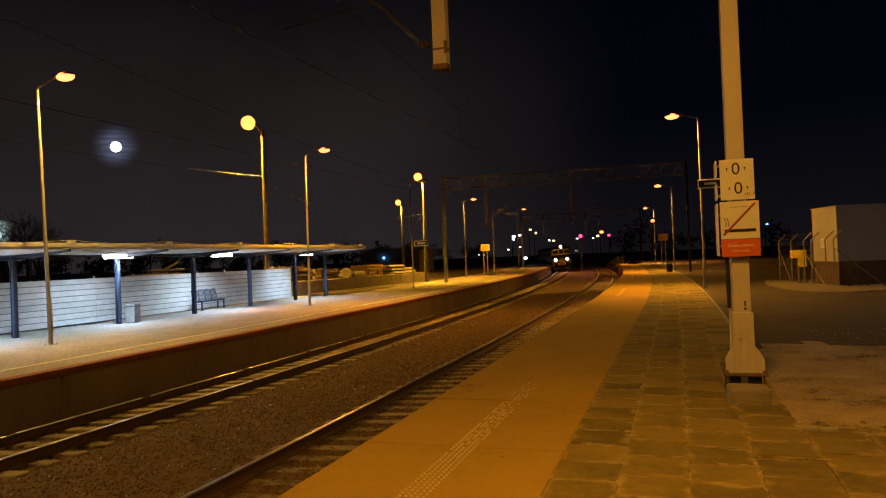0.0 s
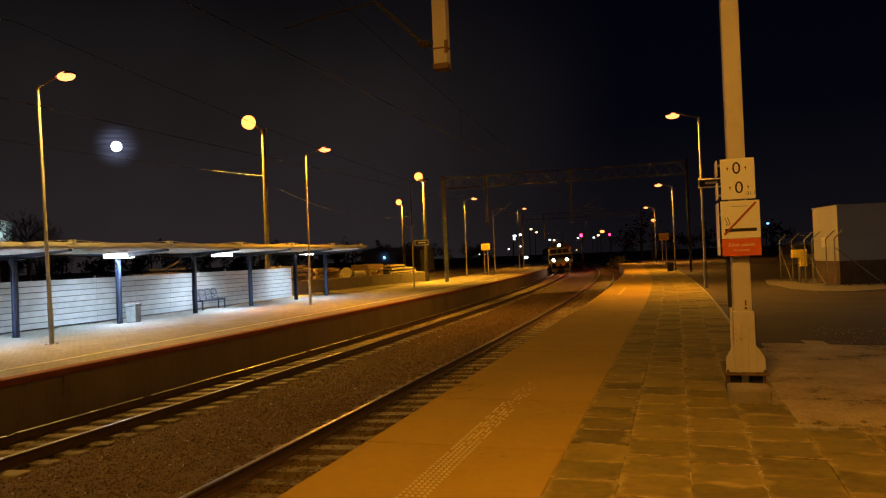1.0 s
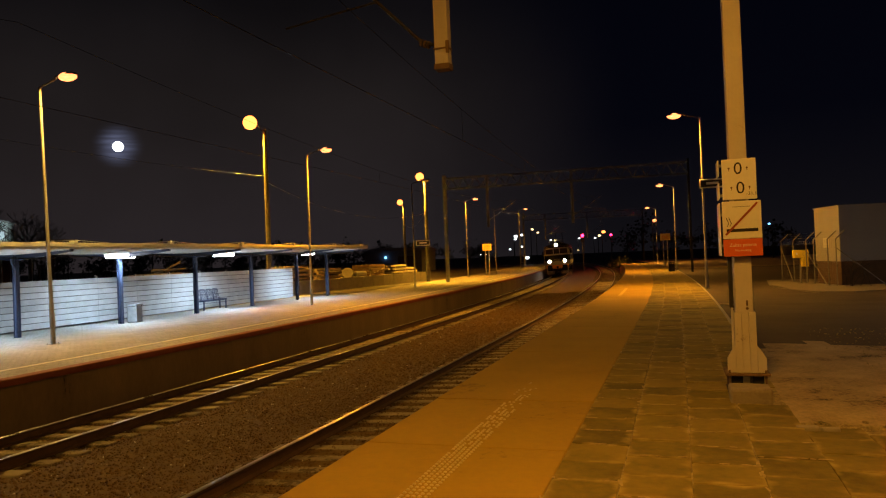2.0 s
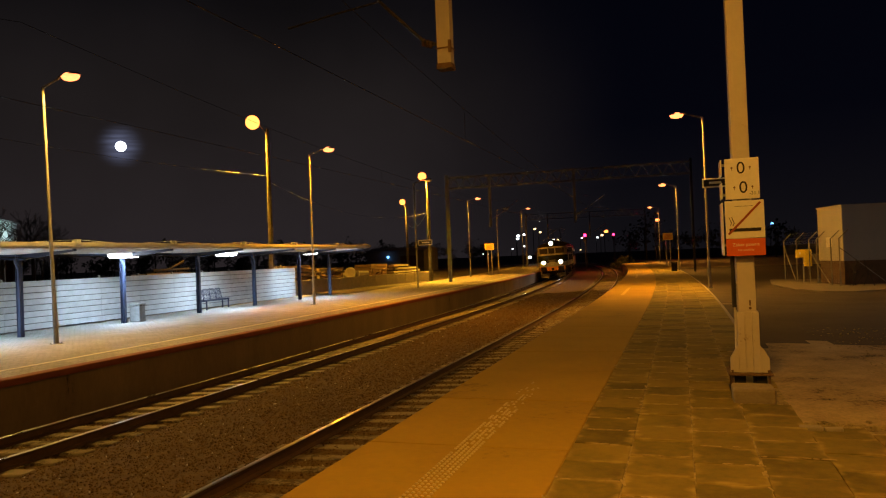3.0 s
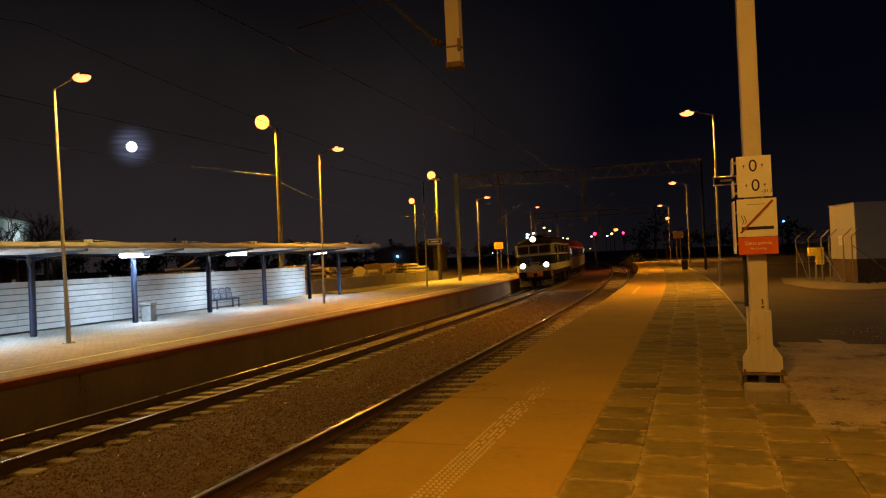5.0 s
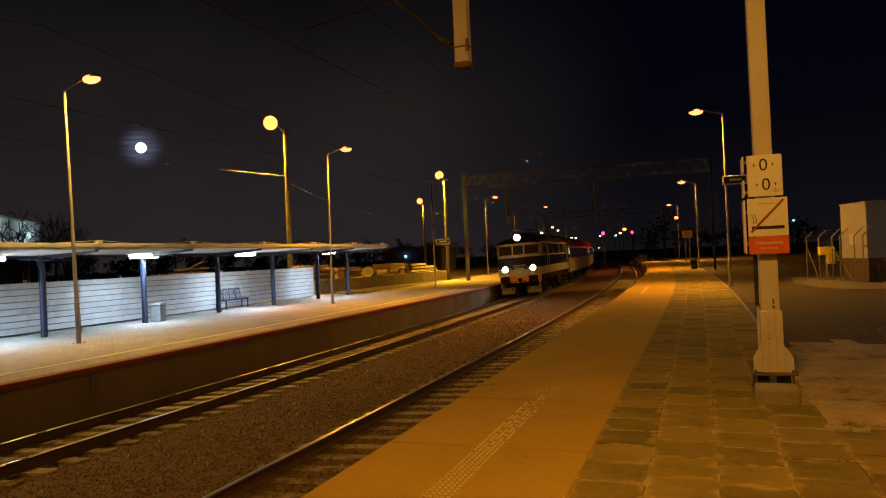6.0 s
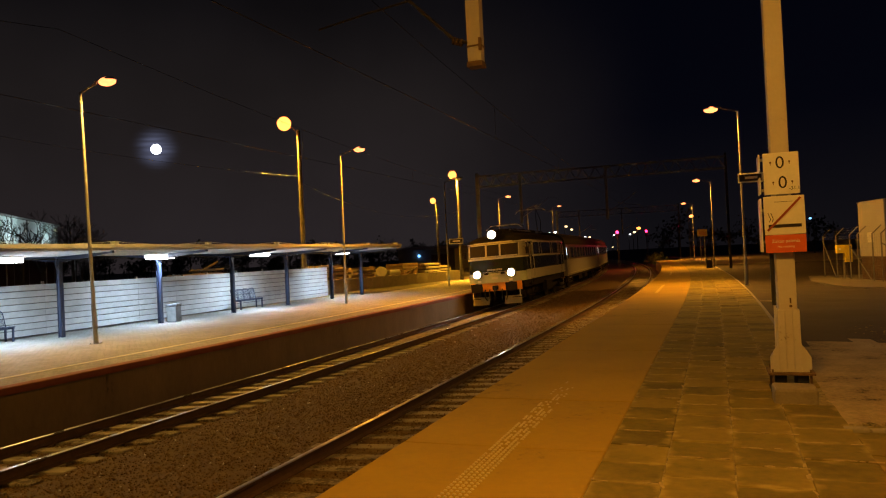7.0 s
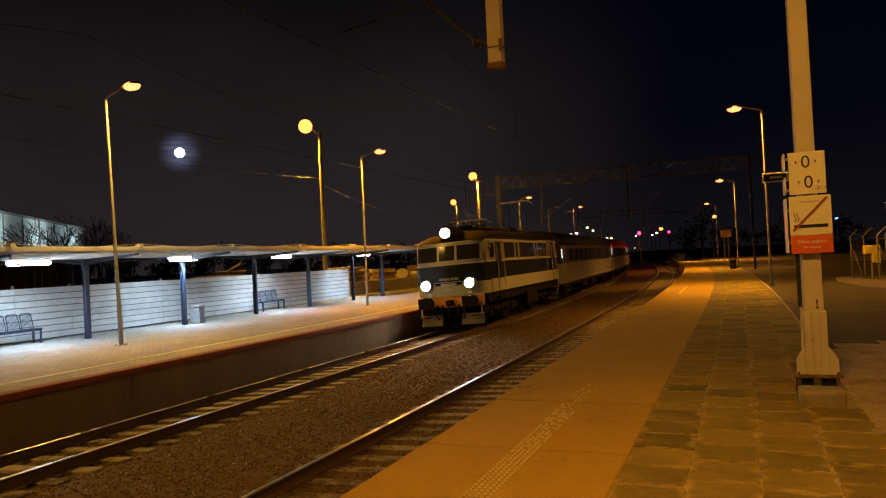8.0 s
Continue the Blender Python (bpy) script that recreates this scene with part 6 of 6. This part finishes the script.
    for sx in (-1, 1):
        bm = bmesh.new()
        tube(bm, [(sx * 1.44, 0.60, 2.95), (sx * 1.62, 0.54, 2.95), (sx * 1.62, 0.54, 2.62)], 0.012, 6)
        box(bm, sx * 1.62 - 0.07, sx * 1.62 + 0.07, 0.52, 0.555, 2.58, 2.92, 0.01)
        part("cab_mirror", bm, P_UNDER, t, "black cab mirror")
    bm = bmesh.new()
    for k in range(3):
        front_panel(bm, -0.50 + 0.30 * k, -0.28 + 0.30 * k, 1.66, 1.70, -0.02, 0.05)
    front_panel(bm, -0.62, 0.62, 1.795, 1.815, -0.01, 0.012)
    part("front_step", bm, P_METAL, t)
    # buffer beam, couplings, plough
    for y, sgn in ((0.08, -1), (LEN - 0.08, 1)):
        bm = bmesh.new()
        box(bm, -1.30, 1.30, min(y, y - sgn * 0.16), max(y, y - sgn * 0.16), 0.86, 1.30, 0.02)
        part("buffer_beam", bm, P_ORANGE, t, "orange buffer beam")
        buffers(t, y + sgn * 0.02, sgn, True)
        bm = bmesh.new()
        box(bm, -0.12, 0.12, min(y, y + sgn * 0.3), max(y, y + sgn * 0.3), 0.92, 1.14, 0.03)
        tube(bm, [(0, y + sgn * 0.3, 1.0), (0, y + sgn * 0.34, 0.75), (0, y + sgn * 0.28, 0.5)], 0.04, 8)
        part("coupling", bm, P_UNDER, t)
        for x in (-0.55, -0.32, 0.32, 0.55):
            bm = bmesh.new()
            tube(bm, [(x, y + sgn * 0.02, 0.95), (x, y + sgn * 0.16, 0.86), (x, y + sgn * 0.14, 0.55), (x * 0.9, y + sgn * 0.05, 0.42)], 0.03, 8)
            part("brake_hose", bm, M_BLACK, t)
        for sx in (-1, 1):
            bm = bmesh.new()
            rows = []
            for x in (0.38, 0.7, 1.0, 1.25):
                rows.append([bm.verts.new((sx * x, y - sgn * (0.05 + 0.10 * (x - 0.38)) + sgn * dy, z)) for z, dy in ((0.20, 0.16), (0.32, 0.06), (0.48, 0.02), (0.60, 0.05))])
            for a, b in zip(rows, rows[1:]):
                for i in range(3):
                    bm.faces.new((a[i], a[i + 1], b[i + 1], b[i]))
            bmesh.ops.solidify(bm, geom=bm.faces[:], thickness=0.02)
            part("plough_blade", bm, P_PLOUGH, t, "pale grey snow plough blade", smooth=True)
            bm = bmesh.new()
            box(bm, sx * 1.20 - 0.03, sx * 1.20 + 0.03, y + sgn * 0.02 - 0.01, y + sgn * 0.02 + 0.01, 0.52, 0.92)
            part("step_post", bm, P_CREAM, t, "white step upright")
            bm = bmesh.new()
            box(bm, sx * 1.05 - 0.22, sx * 1.05 + 0.22, min(y, y + sgn * 0.14), max(y, y + sgn * 0.14), 0.50, 0.53)
            part("step", bm, P_UNDER, t)
    # flanks: doors, windows, grab rails
    for sx in (-1, 1):
        x = sx * 1.497
        for y0, y1, z0, z1 in ((0.86, 1.22, 2.64, 3.17), (2.62, 4.10, 2.54, 3.18), (4.30, 4.66, 2.54, 3.18), (4.95, 7.50, 2.54, 3.18), (7.72, 8.02, 2.54, 3.18), (8.25, 10.0, 2.54, 3.18), (LEN - 1.22, LEN - 0.86, 2.64, 3.17)):
            bm = bmesh.new()
            box(bm, min(x, x + sx * 0.010), max(x, x + sx * 0.010), y0 - 0.05, y1 + 0.05, z0 - 0.05, z1 + 0.05, 0.003)
            fr = part("window_frame", bm, P_CREAM, t)
            bm = bmesh.new()
            box(bm, min(x, x + sx * 0.016), max(x, x + sx * 0.016), y0, y1, z0, z1, 0.003)
            part("pane", bm, P_GLASS, fr)
        for yd in (1.84, LEN - 1.84):
            bm = bmesh.new()
            box(bm, min(x, x + sx * 0.012), max(x, x + sx * 0.012), yd - 0.34, yd + 0.34, 1.34, 3.18, 0.004)
            d = part("cab_door", bm, P_GREEN, t)
            bm = bmesh.new()
            box(bm, min(x, x + sx * 0.020), max(x, x + sx * 0.020), yd - 0.22, yd + 0.22, 2.56, 3.10, 0.003)
            part("pane", bm, P_GLASS, d)
            bm = bmesh.new()
            box(bm, min(x, x + sx * 0.016), max(x, x + sx * 0.016), yd - 0.34, yd + 0.34, 1.35, 1.78, 0.003)
            part("kick_panel", bm, P_CREAM, d)
            for e in (-0.42, 0.42):
                bm = bmesh.new()
                tube(bm, [(x, yd + e, 1.40), (x + sx * 0.07, yd + e, 1.45), (x + sx * 0.07, yd + e, 3.05), (x, yd + e, 3.10)], 0.018, 8)
                part("grab_rail", bm, P_CREAM, t, "pale vertical grab rail")
            bm = bmesh.new()
            for z in (0.45, 0.75, 1.05):
                box(bm, min(x - sx * 0.25, x), max(x - sx * 0.25, x), yd - 0.26, yd + 0.26, z, z + 0.03)
            for e in (-0.26, 0.26):
                box(bm, min(x - sx * 0.02, x), max(x - sx * 0.02, x), yd + e - 0.02, yd + e + 0.02, 0.45, 1.3)
            part("door_steps", bm, P_UNDER, t)
        bm = bmesh.new()
        box(bm, min(x - sx * 0.25, x), max(x - sx * 0.25, x), 5.6, 7.4, 0.5, 1.05, 0.03)
        part("battery_box", bm, P_UNDER, t, "sooty battery box")
    bm = bmesh.new()
    box(bm, -1.36, 1.36, 0.5, LEN - 0.5, 0.92, 1.30, 0.03)
    box(bm, -1.0, 1.0, 4.9, 8.2, 0.4, 0.95, 0.05)
    part("underframe", bm, P_UNDER, t)
    bogie(t, 2.9, 3.0, 0.625), bogie(t, LEN - 2.9, 3.0, 0.625)
    # pantographs: the front one folded, the rear one raised
    for y, up, dr in ((2.9, 0.0, 1), (10.2, 1.0, -1)):
        pz = 3.98
        top = pz + (0.22 if not up else 1.42)
        bm = bmesh.new()
        box(bm, -0.55, 0.55, y - 0.6, y - 0.54, pz - 0.06, pz), box(bm, -0.55, 0.55, y + 0.54, y + 0.6, pz - 0.06, pz)
        for e in (-0.5, 0.5):
            box(bm, e - 0.03, e + 0.03, y - 0.6, y + 0.6, pz - 0.05, pz)
            for k in (-0.5, 0.5):
                rod(bm, (e, y + k, 3.72), (e, y + k, pz), 0.06, seg=8)
        fr = part("pantograph", bm, P_UNDER, t)
        for e in (-0.45, 0.45):
            bm = bmesh.new()
            kn = 1.15
            for k in (-1, 1):
                zm = pz + (top - pz) * 0.5
                yk = y + k * (kn if not up else 0.75)
                rod(bm, (e, y + k * 0.4, pz), (e, yk, zm), 0.022, seg=6)
                rod(bm, (e, yk, zm), (e * 0.8, y, top), 0.018, seg=6)
            part("arm", bm, P_UNDER, fr)
        bm = bmesh.new()
        tube(bm, [(-0.98, y, top - 0.18), (-0.75, y, top), (0.75, y, top), (0.98, y, top - 0.18)], 0.022, 6)
        tube(bm, [(-0.7, y - 0.18, top + 0.01), (0.7, y - 0.18, top + 0.01)], 0.02, 6)
        part("collector", bm, P_METAL, fr)
    return t


def coach(label, upper, lower):
    LEN = 24.0
    t = thing("passenger_coach", label, "railway coach", None, "coaches of the train")

    def loft(bm, pts, y0, y1):
        a = [bm.verts.new((x, y0, z)) for x, z in pts]
        b = [bm.verts.new((x, y1, z)) for x, z in pts]
        for i in range(len(pts) - 1):
            bm.faces.new((a[i], a[i + 1], b[i + 1], b[i]))
        return a, b

    bm = bmesh.new()
    a, b = loft(bm, [(-1.43, 2.05), (-1.43, 1.10), (-1.38, 0.95), (1.38, 0.95), (1.43, 1.10), (1.43, 2.05)], 0, LEN)
    bm.faces.new(a), bm.faces.new(b)
    part("lower_body", bm, lower, t, "pale lower body side")
    bm = bmesh.new()
    a, b = loft(bm, [(-1.43, 2.05), (-1.43, 2.95), (-1.38, 3.10), (1.38, 3.10), (1.43, 2.95), (1.43, 2.05)], 0, LEN)
    bm.faces.new(a), bm.faces.new(b)
    part("window_band", bm, upper, t, "dark window band")
    bm = bmesh.new()
    arc = [(1.40 * math.cos(math.pi * k / 12), 3.08 + 0.92 * math.sin(math.pi * k / 12) ** 0.8) for k in range(13)]
    a, b = loft(bm, arc, -0.05, LEN + 0.05)
    bm.faces.new(a), bm.faces.new(b)
    part("roof", bm, P_ROOF, t, smooth=True)
    for sx in (-1, 1):
        x = sx * 1.43
        for i in range(10):
            yc = 3.2 + i * 1.955
            bm = bmesh.new()
            box(bm, min(x, x + sx * 0.008), max(x, x + sx * 0.008), yc - 0.66, yc + 0.66, 2.12, 2.92, 0.003)
            fr = part("window_frame", bm, upper, t)
            bm = bmesh.new()
            box(bm, min(x, x + sx * 0.014), max(x, x + sx * 0.014), yc - 0.61, yc + 0.61, 2.17, 2.87, 0.003)
            part("pane", bm, P_GLASS, fr)
        for yd in (0.85, LEN - 0.85):
            bm = bmesh.new()
            box(bm, min(x, x + sx * 0.012), max(x, x + sx * 0.012), yd - 0.42, yd + 0.42, 1.05, 3.0, 0.005)
            d = part("door", bm, lower, t, "pale passenger door")
            bm = bmesh.new()
            box(bm, min(x, x + sx * 0.018), max(x, x + sx * 0.018), yd - 0.2, yd + 0.2, 2.1, 2.85, 0.003)
            part("pane", bm, P_GLASS, d)
            bm = bmesh.new()
            box(bm, min(x, x + sx * 0.10), max(x, x + sx * 0.10), yd - 0.4, yd + 0.4, 0.55, 0.58), box(bm, min(x, x + sx * 0.06), max(x, x + sx * 0.06), yd - 0.4, yd + 0.4, 0.80, 0.83)
            part("step", bm, P_METAL, t, "bright metal door step")
        bm = bmesh.new()
        box(bm, min(x, x + sx * 0.012), max(x, x + sx * 0.012), 0.02, LEN - 0.02, 1.08, 1.13)
        part("side_strip", bm, P_CREAM, t)
    for yv in (0.0, LEN):
        k = -1 if yv == 0 else 1
        bm = bmesh.new()
        box(bm, -0.55, 0.55, min(yv, yv + k * 0.32), max(yv, yv + k * 0.32), 1.2, 3.15, 0.08)
        part("gangway", bm, M_BLACK, t, "black rubber gangway bellows")
        buffers(t, yv, k)
    # glowing strip added for the bright upright line at the coach end
    bm = bmesh.new()
    box(bm, 1.435, 1.452, 0.14, 0.24, 2.35, 2.85)
    part("glow_strip", bm, G_ENDSTRIP, t, "narrow glowing strip at the coach end")
    bm = bmesh.new()
    box(bm, -1.3, 1.3, 0.3, LEN - 0.3, 0.78, 0.97)
    box(bm, -1.2, 1.2, 8.0, 10.5, 0.42, 0.8, 0.03), box(bm, -1.2, 1.2, 12.5, 14.5, 0.40, 0.8, 0.03)
    part("underframe", bm, P_UNDER, t)
    bogie(t, 3.0, 2.5, 0.46), bogie(t, LEN - 3.0, 2.5, 0.46)
    return t


loco = locomotive()
coaches = [coach("pale grey and dark brown passenger coach behind the locomotive", P_COACHDARK, P_COACH)]
coaches.append(copy_thing(coaches[0], Matrix.Identity(4)))
coaches.append(copy_thing(coaches[0], Matrix.Identity(4)))

# nose of the locomotive along the line, second by second
RUN = ((0.0, 110.4), (0.5, 103.6), (1.0, 97.1), (1.5, 90.9), (2.0, 84.9), (2.5, 79.1), (3.0, 73.5), (3.5, 68.2), (4.0, 63.0), (4.5, 57.95), (5.0, 53.1), (5.5, 48.4),
       (6.0, 43.75), (6.5, 39.05), (7.0, 34.35), (7.5, 29.65), (8.0, 25.0))


def on_rails(s, front, rear):
    """Pose of a vehicle whose nose is at s, with its bogies front and rear metres behind it."""
    a, b = place(AXIS_L, s + front), place(AXIS_L, s + rear)
    d = (b - a).normalized()
    p = a - d * front
    cant = -math.degrees(math.atan2(RAILS[1][1] - RAILS[0][1], 1.5))
    return pose(p.x, p.y, (RAILS[0][1] + RAILS[1][1]) / 2, 0, cant, math.degrees(math.atan2(d.y, d.x)) - 90)


def motions():
    walk(loco, [(t, on_rails(s, 2.9, 10.2)) for t, s in RUN])
    for k, c in enumerate(coaches):
        walk(c, [(t, on_rails(s + 13.85 + 24.75 * k, 3.0, 21.0)) for t, s in RUN])


motions()
